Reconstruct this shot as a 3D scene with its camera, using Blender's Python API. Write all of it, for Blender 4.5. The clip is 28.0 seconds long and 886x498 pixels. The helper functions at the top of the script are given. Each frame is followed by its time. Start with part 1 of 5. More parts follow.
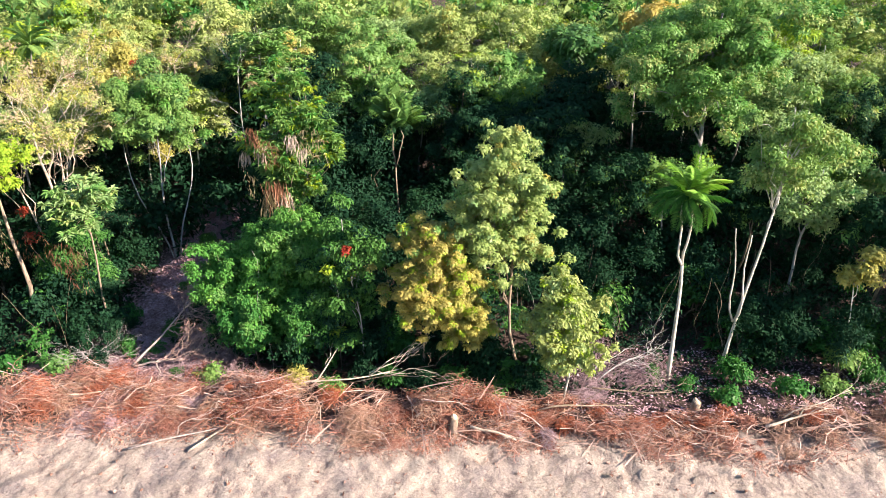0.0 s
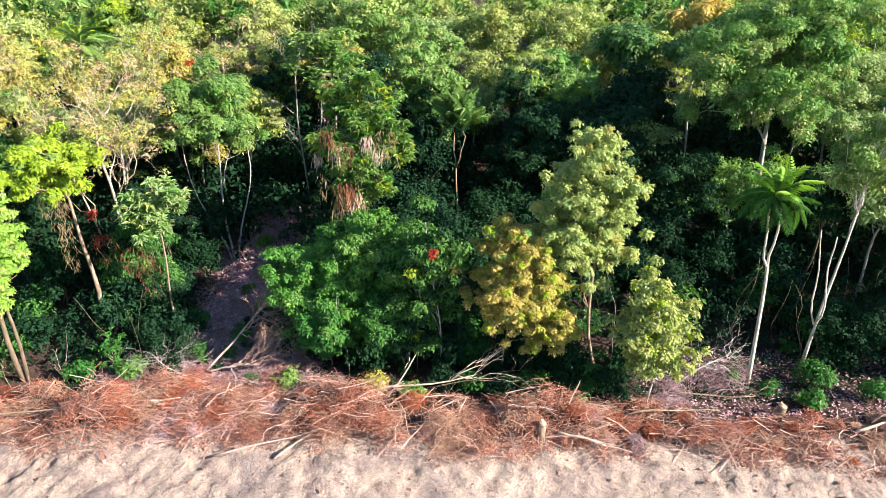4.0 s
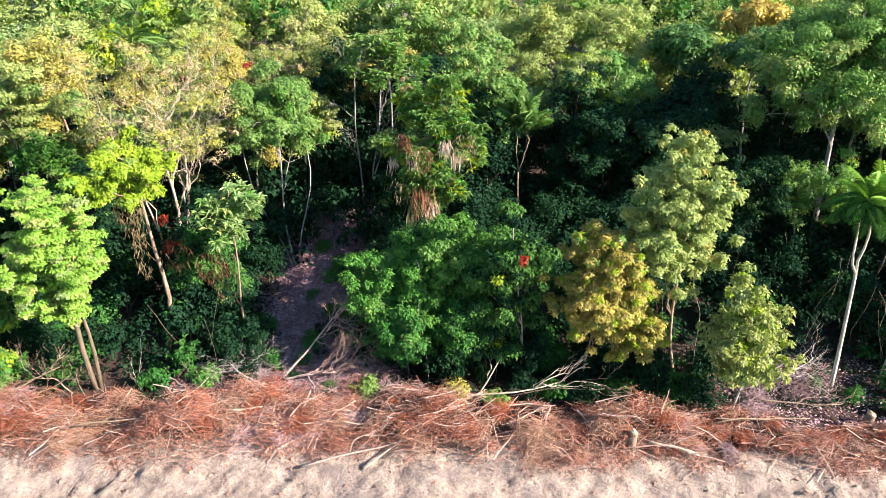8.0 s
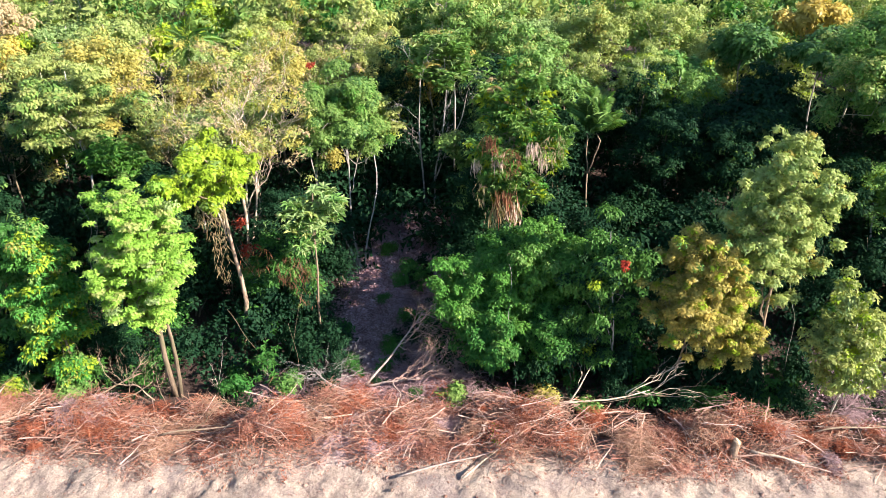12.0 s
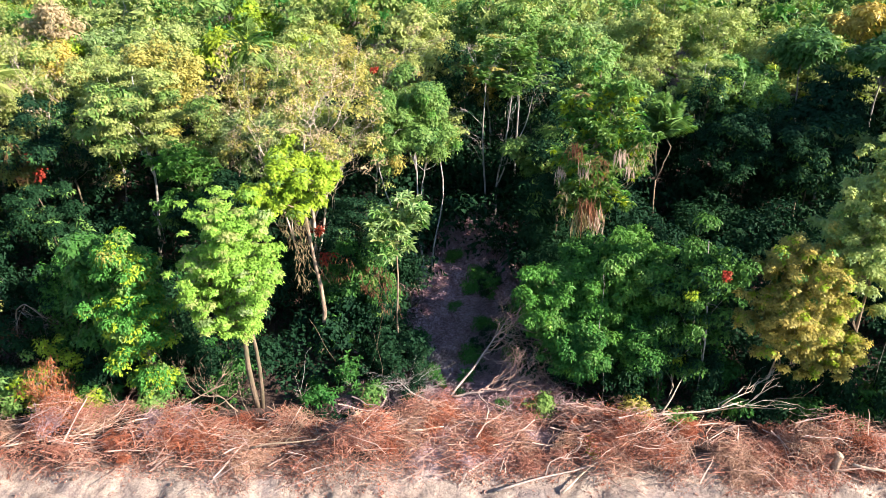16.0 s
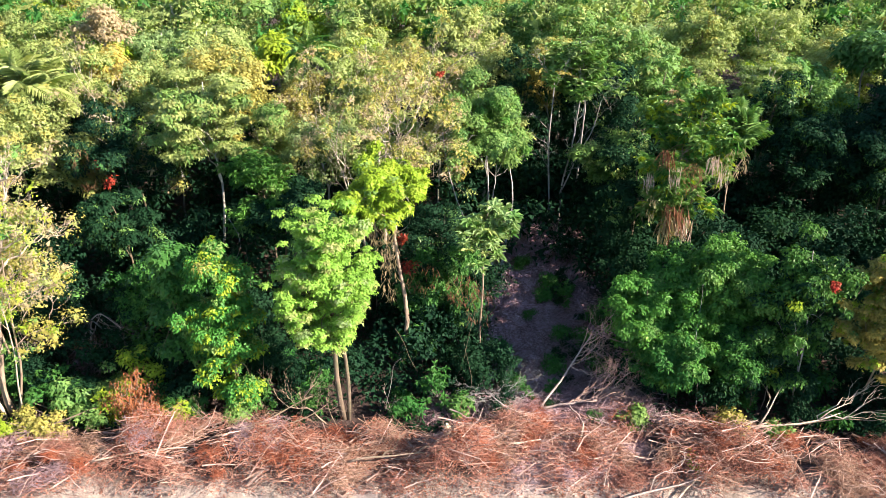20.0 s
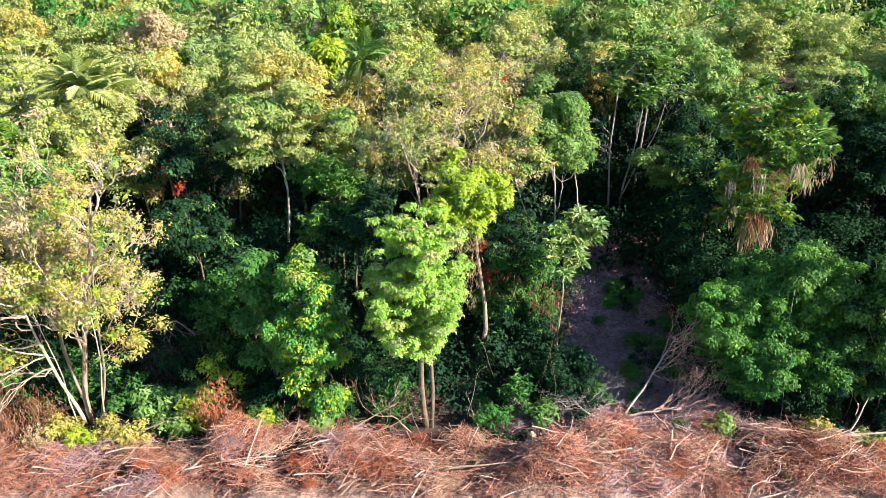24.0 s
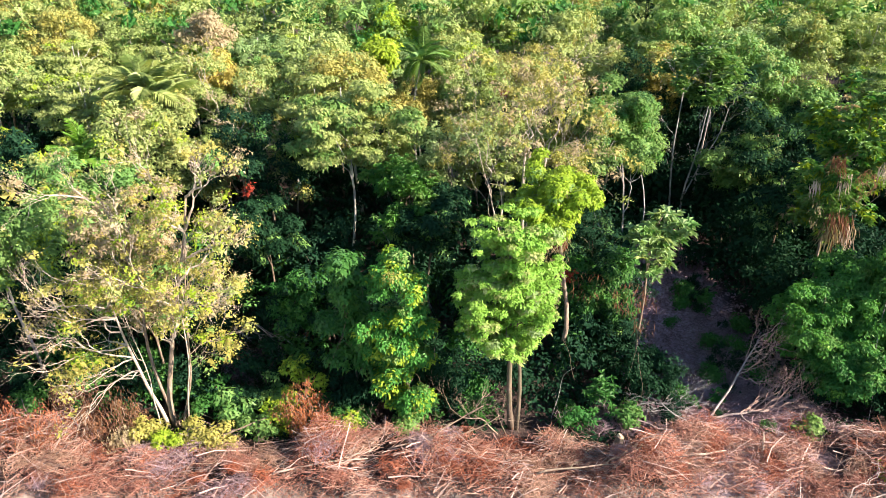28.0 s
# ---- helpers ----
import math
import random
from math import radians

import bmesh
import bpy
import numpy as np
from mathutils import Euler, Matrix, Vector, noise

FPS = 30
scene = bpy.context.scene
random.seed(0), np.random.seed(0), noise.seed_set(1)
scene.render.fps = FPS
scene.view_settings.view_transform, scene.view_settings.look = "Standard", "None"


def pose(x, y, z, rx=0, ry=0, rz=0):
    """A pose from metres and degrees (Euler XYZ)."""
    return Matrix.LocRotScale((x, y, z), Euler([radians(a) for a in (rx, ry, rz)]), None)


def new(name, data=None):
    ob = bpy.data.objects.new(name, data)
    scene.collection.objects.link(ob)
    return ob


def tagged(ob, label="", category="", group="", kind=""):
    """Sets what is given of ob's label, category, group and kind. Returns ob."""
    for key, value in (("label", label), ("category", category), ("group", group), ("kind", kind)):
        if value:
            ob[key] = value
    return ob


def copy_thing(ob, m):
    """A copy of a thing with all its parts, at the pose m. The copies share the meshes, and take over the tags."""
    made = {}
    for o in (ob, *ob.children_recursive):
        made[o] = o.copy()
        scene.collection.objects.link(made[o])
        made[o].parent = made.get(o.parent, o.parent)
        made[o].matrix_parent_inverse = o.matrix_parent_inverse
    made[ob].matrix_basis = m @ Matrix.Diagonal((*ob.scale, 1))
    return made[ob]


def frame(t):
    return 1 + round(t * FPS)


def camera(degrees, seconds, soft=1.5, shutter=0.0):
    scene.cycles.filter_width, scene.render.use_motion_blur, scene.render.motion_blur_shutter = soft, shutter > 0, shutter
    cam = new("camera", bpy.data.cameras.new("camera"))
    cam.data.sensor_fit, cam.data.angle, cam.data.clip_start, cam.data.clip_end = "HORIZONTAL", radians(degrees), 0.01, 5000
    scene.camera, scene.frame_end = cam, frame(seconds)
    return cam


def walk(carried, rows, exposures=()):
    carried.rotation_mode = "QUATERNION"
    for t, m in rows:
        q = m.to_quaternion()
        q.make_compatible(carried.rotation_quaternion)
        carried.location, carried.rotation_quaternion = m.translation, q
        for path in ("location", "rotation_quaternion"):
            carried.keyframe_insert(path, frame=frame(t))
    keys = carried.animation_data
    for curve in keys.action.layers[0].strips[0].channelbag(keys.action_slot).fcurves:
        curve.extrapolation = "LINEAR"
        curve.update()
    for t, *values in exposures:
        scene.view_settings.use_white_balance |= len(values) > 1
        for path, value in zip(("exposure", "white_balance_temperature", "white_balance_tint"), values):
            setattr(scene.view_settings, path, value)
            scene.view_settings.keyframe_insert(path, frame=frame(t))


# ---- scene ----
cam = camera(61.8, 28.0, soft=0.8)
METRES, EYE, TILT, LEAN, TURN = 18.0, 14.8, -27.5, 0.0, 0.0
ROWS = [
    (0.0, 0.0, 0.0, 0.0, -0.0, 0.0, 0.0),
    (0.5, -0.0181, 0.0012, -0.0003, -0.0, -0.02, 0.01),
    (1.0, -0.035, 0.0038, -0.0004, 0.01, -0.03, 0.01),
    (1.5, -0.0509, 0.0066, 0.0003, 0.02, -0.05, 0.04),
    (2.0, -0.067, 0.0101, 0.001, 0.02, -0.05, 0.06),
    (2.5, -0.0847, 0.0124, 0.0023, 0.03, -0.07, 0.09),
    (3.0, -0.1016, 0.0142, 0.0046, 0.05, -0.08, 0.11),
    (3.5, -0.1198, 0.0165, 0.0061, 0.05, -0.1, 0.14),
    (5.5, -0.1901, 0.0282, 0.0122, -0.01, -0.13, 0.19),
    (6.0, -0.207, 0.0306, 0.0138, -0.01, -0.13, 0.19),
    (6.5, -0.2241, 0.0326, 0.0159, -0.0, -0.13, 0.21),
    (7.0, -0.2419, 0.0348, 0.0173, -0.0, -0.12, 0.21),
    (7.5, -0.2598, 0.0372, 0.018, -0.01, -0.11, 0.23),
    (8.0, -0.2785, 0.0394, 0.0184, -0.01, -0.13, 0.23),
    (8.5, -0.2969, 0.0418, 0.0183, 0.0, -0.11, 0.23),
    (9.0, -0.3155, 0.0449, 0.0181, 0.0, -0.08, 0.22),
    (9.5, -0.3343, 0.0485, 0.018, 0.02, -0.08, 0.21),
    (10.0, -0.3532, 0.0521, 0.0183, 0.06, -0.1, 0.21),
    (10.5, -0.372, 0.0552, 0.02, 0.07, -0.1, 0.21),
    (11.0, -0.39, 0.0587, 0.0219, 0.1, -0.09, 0.19),
    (11.5, -0.4079, 0.0628, 0.0235, 0.09, -0.1, 0.19),
    (12.0, -0.4248, 0.0657, 0.0253, 0.12, -0.11, 0.19),
    (12.5, -0.4426, 0.0682, 0.0277, 0.13, -0.08, 0.2),
    (14.5, -0.5128, 0.0791, 0.0341, 0.2, -0.05, 0.16),
    (15.0, -0.5306, 0.0811, 0.0349, 0.21, -0.03, 0.18),
    (15.5, -0.5491, 0.0832, 0.0364, 0.21, -0.03, 0.18),
    (16.0, -0.5681, 0.085, 0.039, 0.2, -0.04, 0.17),
    (16.5, -0.5873, 0.087, 0.042, 0.2, -0.05, 0.17),
    (17.0, -0.6063, 0.0889, 0.0454, 0.19, -0.05, 0.17),
    (17.5, -0.6252, 0.0914, 0.0481, 0.19, -0.06, 0.18),
    (18.0, -0.6441, 0.0945, 0.0493, 0.21, -0.06, 0.19),
    (18.5, -0.6627, 0.0975, 0.0499, 0.2, -0.08, 0.19),
    (19.0, -0.6811, 0.1005, 0.051, 0.22, -0.08, 0.22),
    (19.5, -0.6987, 0.1034, 0.0526, 0.23, -0.07, 0.22),
    (20.0, -0.7157, 0.1056, 0.0547, 0.24, -0.06, 0.23),
    (20.5, -0.7317, 0.1066, 0.0571, 0.25, -0.04, 0.24),
    (21.0, -0.7485, 0.1068, 0.0599, 0.28, -0.03, 0.26),
    (21.5, -0.7653, 0.107, 0.0621, 0.29, -0.01, 0.27),
    (23.5, -0.8335, 0.1115, 0.0646, 0.34, 0.04, 0.26),
    (24.0, -0.851, 0.1119, 0.0647, 0.33, 0.04, 0.25),
    (24.5, -0.8684, 0.1121, 0.0645, 0.34, 0.05, 0.26),
    (25.0, -0.8855, 0.1122, 0.0646, 0.35, 0.09, 0.25),
    (25.5, -0.9025, 0.1128, 0.0645, 0.36, 0.11, 0.25),
    (26.0, -0.92, 0.1137, 0.0642, 0.38, 0.13, 0.27),
    (26.5, -0.9375, 0.1145, 0.0643, 0.39, 0.12, 0.28),
    (27.0, -0.9543, 0.1156, 0.0647, 0.42, 0.13, 0.29),
    (27.5, -0.9711, 0.1165, 0.0652, 0.43, 0.12, 0.29),
    (28.0, -0.988, 0.118, 0.0654, 0.44, 0.12, 0.31),
]
walk(cam, [(t, pose(0, 0, EYE, TILT, LEAN, TURN) @ pose(METRES * x, METRES * y, METRES * z, 90 + pitch, roll, yaw)) for t, x, y, z, yaw, pitch, roll in ROWS])

# ---- sky, sun, exposure ----
SUN_WAY = Vector((0.83, -0.30, 0.50)).normalized()      # towards the sun: low, over the clearing, to the right
world = bpy.data.worlds.new("sky")
scene.world = world
world.use_nodes = True
sky = world.node_tree.nodes.new("ShaderNodeTexSky")
sky.sky_type = "NISHITA"
sky.sun_disc = False
sky.sun_elevation = math.asin(SUN_WAY.z)
sky.sun_rotation = math.atan2(SUN_WAY.x, SUN_WAY.y)
sky.air_density, sky.dust_density, sky.ozone_density = 1.3, 0.1, 2.5
world.node_tree.links.new(sky.outputs[0], world.node_tree.nodes["Background"].inputs[0])
world.node_tree.nodes["Background"].inputs[1].default_value = 0.060
sun_data = bpy.data.lights.new("sun", "SUN")
sun_data.energy, sun_data.angle, sun_data.color = 5.0, radians(0.6), (1.0, 0.82, 0.67)
sun = new("sun", sun_data)
sun.rotation_mode = "QUATERNION"
sun.rotation_quaternion = SUN_WAY.to_track_quat("Z", "Y")
scene.view_settings.exposure = 1.85

rng = np.random.default_rng(7)


# ---- materials ----
def nodes_of(name):
    m = bpy.data.materials.new(name)
    m.use_nodes = True
    t = m.node_tree
    return m, t, t.nodes, t.links, t.nodes["Principled BSDF"]


def ramp(t, fac, stops):
    r = t.nodes.new("ShaderNodeValToRGB")
    while len(r.color_ramp.elements) < len(stops):
        r.color_ramp.elements.new(0.5)
    for e, (p, c) in zip(r.color_ramp.elements, stops):
        e.position, e.color = p, (*c, 1)
    t.links.new(fac, r.inputs[0])
    return r.outputs[0]


def noise_node(t, scale, detail=3.0, rough=0.6, coord=None):
    n = t.nodes.new("ShaderNodeTexNoise")
    n.inputs["Scale"].default_value, n.inputs["Detail"].default_value, n.inputs["Roughness"].default_value = scale, detail, rough
    if coord is not None:
        t.links.new(coord, n.inputs["Vector"])
    return n.outputs[0]


def mix(t, kind, fac, a, b):
    n = t.nodes.new("ShaderNodeMix")
    n.data_type, n.blend_type = "RGBA", kind
    for i, v in ((0, fac), (6, a), (7, b)):
        if isinstance(v, (int, float)):
            n.inputs[i].default_value = v
        elif isinstance(v, tuple):
            n.inputs[i].default_value = (*v, 1)
        else:
            t.links.new(v, n.inputs[i])
    return n.outputs[2]


def leaf_material(name, deep, main, light, glow=0.3, rough=0.42, spread=0.05, gloss=0.14):
    """Leaves: each one of its own tint, patches through the crown, a little light shining through."""
    m, t, nd, lk, bsdf = nodes_of(name)
    geo = nd.new("ShaderNodeNewGeometry")
    info = nd.new("ShaderNodeObjectInfo")
    low = tuple(a + 0.45 * (b - a) for a, b in zip(deep, main))
    high = tuple(a + 0.55 * (b - a) for a, b in zip(main, light))
    col = ramp(t, geo.outputs["Random Per Island"], ((0.0, low), (0.30, main), (0.75, main), (1.0, high)))
    patch = noise_node(t, 0.9, 2.0, 0.6, geo.outputs["Position"])
    col = mix(t, "MIX", ramp(t, patch, ((0.42, (0, 0, 0)), (0.70, (0.55, 0.55, 0.55)))), col, high)
    hsv = nd.new("ShaderNodeHueSaturation")
    tint = nd.new("ShaderNodeMapRange")
    tint.inputs["To Min"].default_value, tint.inputs["To Max"].default_value = 0.5 - spread * 0.25, 0.5 + spread * 0.25
    lk.new(info.outputs["Random"], tint.inputs["Value"])
    lk.new(tint.outputs[0], hsv.inputs["Hue"])
    lk.new(col, hsv.inputs["Color"])
    bsdf.inputs["Roughness"].default_value = rough
    bsdf.inputs["Specular IOR Level"].default_value = gloss
    lk.new(hsv.outputs[0], bsdf.inputs["Base Color"])
    trans = nd.new("ShaderNodeBsdfTranslucent")
    lk.new(mix(t, "MULTIPLY", 1.0, hsv.outputs[0], (1.0, 1.0, 0.45)), trans.inputs[0])
    shader = nd.new("ShaderNodeMixShader")
    shader.inputs[0].default_value = glow
    lk.new(bsdf.outputs[0], shader.inputs[1])
    lk.new(trans.outputs[0], shader.inputs[2])
    lk.new(shader.outputs[0], nd["Material Output"].inputs[0])
    return m


def bark_material(name, dark, pale, moss, scale=14.0):
    m, t, nd, lk, bsdf = nodes_of(name)
    tex = nd.new("ShaderNodeTexCoord")
    grain = nd.new("ShaderNodeMapping")
    grain.inputs["Scale"].default_value = (1.0, 1.0, 0.25)
    lk.new(tex.outputs["Object"], grain.inputs[0])
    fine = noise_node(t, scale, 5.0, 0.65, grain.outputs[0])
    broad = noise_node(t, 1.7, 2.0, 0.5, tex.outputs["Object"])
    col = ramp(t, fine, ((0.30, dark), (0.62, pale)))
    col = mix(t, "MIX", ramp(t, broad, ((0.45, (0, 0, 0)), (0.66, (0.7, 0.7, 0.7)))), col, moss)
    lk.new(col, bsdf.inputs["Base Color"])
    bsdf.inputs["Roughness"].default_value = 0.85
    bump = nd.new("ShaderNodeBump")
    bump.inputs["Strength"].default_value, bump.inputs["Distance"].default_value = 0.5, 0.03
    lk.new(fine, bump.inputs["Height"])
    lk.new(bump.outputs[0], bsdf.inputs["Normal"])
    return m


def twig_material(name, a, b, c):
    """Loose dry sticks and leaves: every piece its own shade."""
    m, t, nd, lk, bsdf = nodes_of(name)
    geo = nd.new("ShaderNodeNewGeometry")
    col = ramp(t, geo.outputs["Random Per Island"], ((0.0, a), (0.5, b), (1.0, c)))
    patch = noise_node(t, 1.4, 3.0, 0.6, geo.outputs["Position"])
    col = mix(t, "MULTIPLY", 0.75, col, ramp(t, patch, ((0.32, (0.45, 0.38, 0.36)), (0.66, (1, 1, 1)))))
    lk.new(col, bsdf.inputs["Base Color"])
    bsdf.inputs["Roughness"].default_value = 0.8
    return m


LEAF = {
    "mid": leaf_material("leaf_mid_green", (0.030, 0.095, 0.027), (0.124, 0.263, 0.069), (0.307, 0.451, 0.142), glow=0.28),
    # the wood's deep bluish shade is put into this near-black green
    "dark": leaf_material("leaf_green_shade_darkened", (0.004, 0.017, 0.008), (0.010, 0.039, 0.019), (0.031, 0.084, 0.039), rough=0.6, gloss=0.05, glow=0.15),
    "deep": leaf_material("leaf_bush_green", (0.016, 0.070, 0.017), (0.050, 0.170, 0.038), (0.130, 0.300, 0.071)),
    "bush": leaf_material("leaf_fresh_bush_green", (0.023, 0.092, 0.019), (0.076, 0.236, 0.044), (0.170, 0.371, 0.085)),
    "bright": leaf_material("leaf_bright_green", (0.078, 0.219, 0.027), (0.196, 0.408, 0.064), (0.382, 0.592, 0.137), glow=0.28),
    "mint": leaf_material("leaf_greyish_light_green", (0.088, 0.184, 0.060), (0.250, 0.383, 0.160), (0.480, 0.571, 0.274), glow=0.35),
    "lime": leaf_material("leaf_yellow_green", (0.094, 0.171, 0.013), (0.248, 0.385, 0.033), (0.474, 0.562, 0.070), glow=0.28, spread=0.02),
    "olive": leaf_material("leaf_olive_gold", (0.125, 0.140, 0.036), (0.325, 0.314, 0.083), (0.594, 0.532, 0.181), glow=0.28, spread=0.04),
    "pale": leaf_material("leaf_pale_green", (0.091, 0.175, 0.045), (0.273, 0.365, 0.118), (0.524, 0.550, 0.236), glow=0.28),
    "blue": leaf_material("leaf_bluish_green", (0.020, 0.078, 0.025), (0.062, 0.175, 0.053), (0.190, 0.330, 0.128), rough=0.34),
    "dry": leaf_material("leaf_dry_gold", (0.180, 0.140, 0.084), (0.380, 0.315, 0.198), (0.560, 0.480, 0.336), glow=0.3, rough=0.7, spread=0.03),
    "gold": leaf_material("leaf_golden", (0.220, 0.185, 0.040), (0.480, 0.400, 0.105), (0.660, 0.560, 0.200), glow=0.28, spread=0.03),
    "husk": leaf_material("leaf_bleached_husk", (0.300, 0.225, 0.185), (0.520, 0.420, 0.365), (0.660, 0.570, 0.510), glow=0.15, rough=0.75, spread=0.02),
    "brown": leaf_material("leaf_dead_brown", (0.077, 0.035, 0.021), (0.182, 0.087, 0.052), (0.308, 0.189, 0.126), glow=0.15, rough=0.75),
    "rust": leaf_material("leaf_dead_rust", (0.150, 0.045, 0.022), (0.340, 0.125, 0.060), (0.480, 0.250, 0.140), glow=0.2, rough=0.75, spread=0.03),
    "red": leaf_material("leaf_red", (0.110, 0.014, 0.010), (0.240, 0.032, 0.020), (0.340, 0.090, 0.040), glow=0.2, spread=0.02),
}
BARK = {
    "white": bark_material("bark_pale", (0.24, 0.22, 0.19), (0.62, 0.60, 0.54), (0.30, 0.32, 0.24)),
    "tan": bark_material("bark_tan", (0.12, 0.085, 0.065), (0.36, 0.28, 0.215), (0.19, 0.16, 0.11)),
    "brown": bark_material("bark_brown", (0.060, 0.042, 0.030), (0.20, 0.155, 0.115), (0.10, 0.11, 0.06)),
    "bleached": bark_material("bark_bleached", (0.26, 0.21, 0.165), (0.56, 0.49, 0.41), (0.36, 0.30, 0.24)),
    "grey": bark_material("bark_grey", (0.16, 0.15, 0.15), (0.42, 0.41, 0.42), (0.26, 0.25, 0.22)),
    "rosy": bark_material("bark_dead_rosy", (0.20, 0.155, 0.145), (0.46, 0.385, 0.36), (0.32, 0.26, 0.24)),
    "dead": bark_material("bark_dead_pinkish", (0.22, 0.135, 0.115), (0.50, 0.345, 0.300), (0.36, 0.25, 0.22)),
    "cut": bark_material("cut_wood", (0.42, 0.30, 0.20), (0.74, 0.58, 0.42), (0.55, 0.40, 0.28), 30.0),
}
TWIG = {
    "tan": twig_material("dry_twigs", (0.167, 0.084, 0.065), (0.352, 0.207, 0.159), (0.470, 0.330, 0.287)),
    "red": twig_material("rusty_dry_foliage", (0.193, 0.041, 0.019), (0.368, 0.107, 0.049), (0.436, 0.176, 0.103)),
    "rose": twig_material("pinkish_dry_stalks", (0.193, 0.068, 0.050), (0.378, 0.169, 0.120), (0.470, 0.265, 0.215)),
    "straw": twig_material("straw_coloured_stalks", (0.218, 0.119, 0.077), (0.410, 0.256, 0.185), (0.519, 0.367, 0.300)),
    "grey": twig_material("grey_twigs", (0.112, 0.090, 0.090), (0.232, 0.189, 0.181), (0.370, 0.323, 0.305)),
    # bare twigs with the purple of bluish shade put into their colour
    "brush": twig_material("bare_twigs_shade_tinted", (0.170, 0.112, 0.127), (0.340, 0.238, 0.271), (0.480, 0.364, 0.419)),
    "pale": twig_material("bleached_sticks", (0.322, 0.223, 0.190), (0.468, 0.342, 0.305), (0.584, 0.449, 0.419)),
    # leaf browns lightened and tinted with the blue of the shade
    "litter": twig_material("fallen_leaves_shade_tinted", (0.257, 0.154, 0.183), (0.486, 0.314, 0.374), (0.675, 0.498, 0.589)),
}


# ---- the lie of the land ----
def ease(a, b, v):
    s = np.clip((v - a) / (b - a), 0, 1)
    return s * s * (3 - 2 * s)


def land(x, y):
    """The height of the ground: nearly level, rising gently under the wood and towards the far hill."""
    return 0.065 * np.clip(y - 21, 0, 60) + 0.10 * np.clip(y - 90, 0, 400) - 0.42 * ease(-6, 9, x)


def edge(x):
    """The front of the brushwood, where the bare soil begins."""
    return 16.2 + 0.25 * np.sin(0.55 * x) + 0.16 * np.sin(1.7 * x + 1.0) + 0.13 * np.sin(4.1 * x) * np.sin(1.3 * x + 2.0) - 0.012 * (x + 8)


def trail(x, y):
    """Inside the old track that runs into the wood?"""
    c = -9.5 + 0.06 * (y - 24)
    return abs(x - c) < 1.35 + 0.9 * math.exp(-((y - 24) / 1.6) ** 2) and 18.5 < y < 28.0


def build_mesh(name, verts, faces, material, smooth=False):
    me = bpy.data.meshes.new(name)
    me.from_pydata(np.asarray(verts, dtype=np.float32), [], np.asarray(faces, dtype=np.int32))
    me.materials.append(material)
    if smooth:
        me.polygons.foreach_set("use_smooth", np.ones(len(me.polygons), dtype=bool))
    return me


class Geo:
    """Collects triangles."""

    def __init__(self):
        self.v, self.f, self.n = [], [], 0

    def add(self, v, f):
        self.v.append(np.asarray(v, dtype=float).reshape(-1, 3))
        self.f.append(np.asarray(f, dtype=np.int64).reshape(-1, 3) + self.n)
        self.n += len(self.v[-1])

    def tube(self, pts, radii, sides=6, caps=True):
        p = np.asarray(pts, dtype=float)
        k = len(p)
        d = np.gradient(p, axis=0)
        d /= np.linalg.norm(d, axis=1)[:, None] + 1e-9
        ref = np.array((0.31, 0.95, 0.05)) if abs(d[:, 2]).mean() > 0.6 else np.array((0.1, 0.1, 1.0))
        a = np.cross(d, ref)
        a /= np.linalg.norm(a, axis=1)[:, None] + 1e-9
        b = np.cross(d, a)
        ang = np.arange(sides) * 2 * np.pi / sides
        ring = a[:, None, :] * np.cos(ang)[None, :, None] + b[:, None, :] * np.sin(ang)[None, :, None]
        v = (p[:, None, :] + ring * np.asarray(radii, dtype=float)[:, None, None]).reshape(-1, 3)
        i = np.arange(k - 1)[:, None] * sides
        j = np.arange(sides)[None, :]
        q = (j + 1) % sides
        f = np.concatenate([np.stack([i + j, i + q, i + sides + q], -1).reshape(-1, 3),
                            np.stack([i + j, i + sides + q, i + sides + j], -1).reshape(-1, 3)])
        if caps:
            v = np.concatenate([v, p[:1], p[-1:]])
            c0, c1, e = k * sides, k * sides + 1, (k - 1) * sides
            jj, qq = np.arange(sides), (np.arange(sides) + 1) % sides
            f = np.concatenate([f, np.stack([np.full(sides, c0), qq, jj], -1), np.stack([np.full(sides, c1), e + jj, e + qq], -1)])
        self.add(v, f)

    def leaves(self, p, d, nrm, length, width, droop=0.15, fold=0.12, small=False):
        """Folded, pointed blades at p, growing along d; small ones are single facets."""
        n = len(p)
        length = np.broadcast_to(np.asarray(length, dtype=float), (n,))[:, None]
        width = np.broadcast_to(np.asarray(width, dtype=float), (n,))[:, None]
        d = d / (np.linalg.norm(d, axis=1)[:, None] + 1e-9)
        s = np.cross(d, nrm)
        s /= np.linalg.norm(s, axis=1)[:, None] + 1e-9
        u = np.cross(s, d)
        down = np.array((0, 0, -1.0)) * length * droop
        if small:
            v = np.stack([p + s * width * 0.5, p + d * length + down, p - s * width * 0.5 + d * length * 0.15], 1).reshape(-1, 3)
            self.add(v, np.arange(n * 3).reshape(-1, 3))
            return
        mid = p + d * length * 0.45
        v = np.stack([p, mid + s * width * 0.5 + u * width * fold, p + d * length + down, mid - s * width * 0.5 + u * width * fold], 1).reshape(-1, 3)
        i = np.arange(n)[:, None] * 4
        self.add(v, np.concatenate([i + np.array((0, 1, 2)), i + np.array((0, 2, 3))]))

    def mesh(self, name, material, smooth=False):
        return build_mesh(name, np.concatenate(self.v), np.concatenate(self.f), material, smooth)


def part(name, geo, material, parent, label="", smooth=False, kind=""):
    ob = new(name, geo.mesh(name, material, smooth) if isinstance(geo, Geo) else geo)
    ob.parent = parent
    return tagged(ob, label, kind=kind)


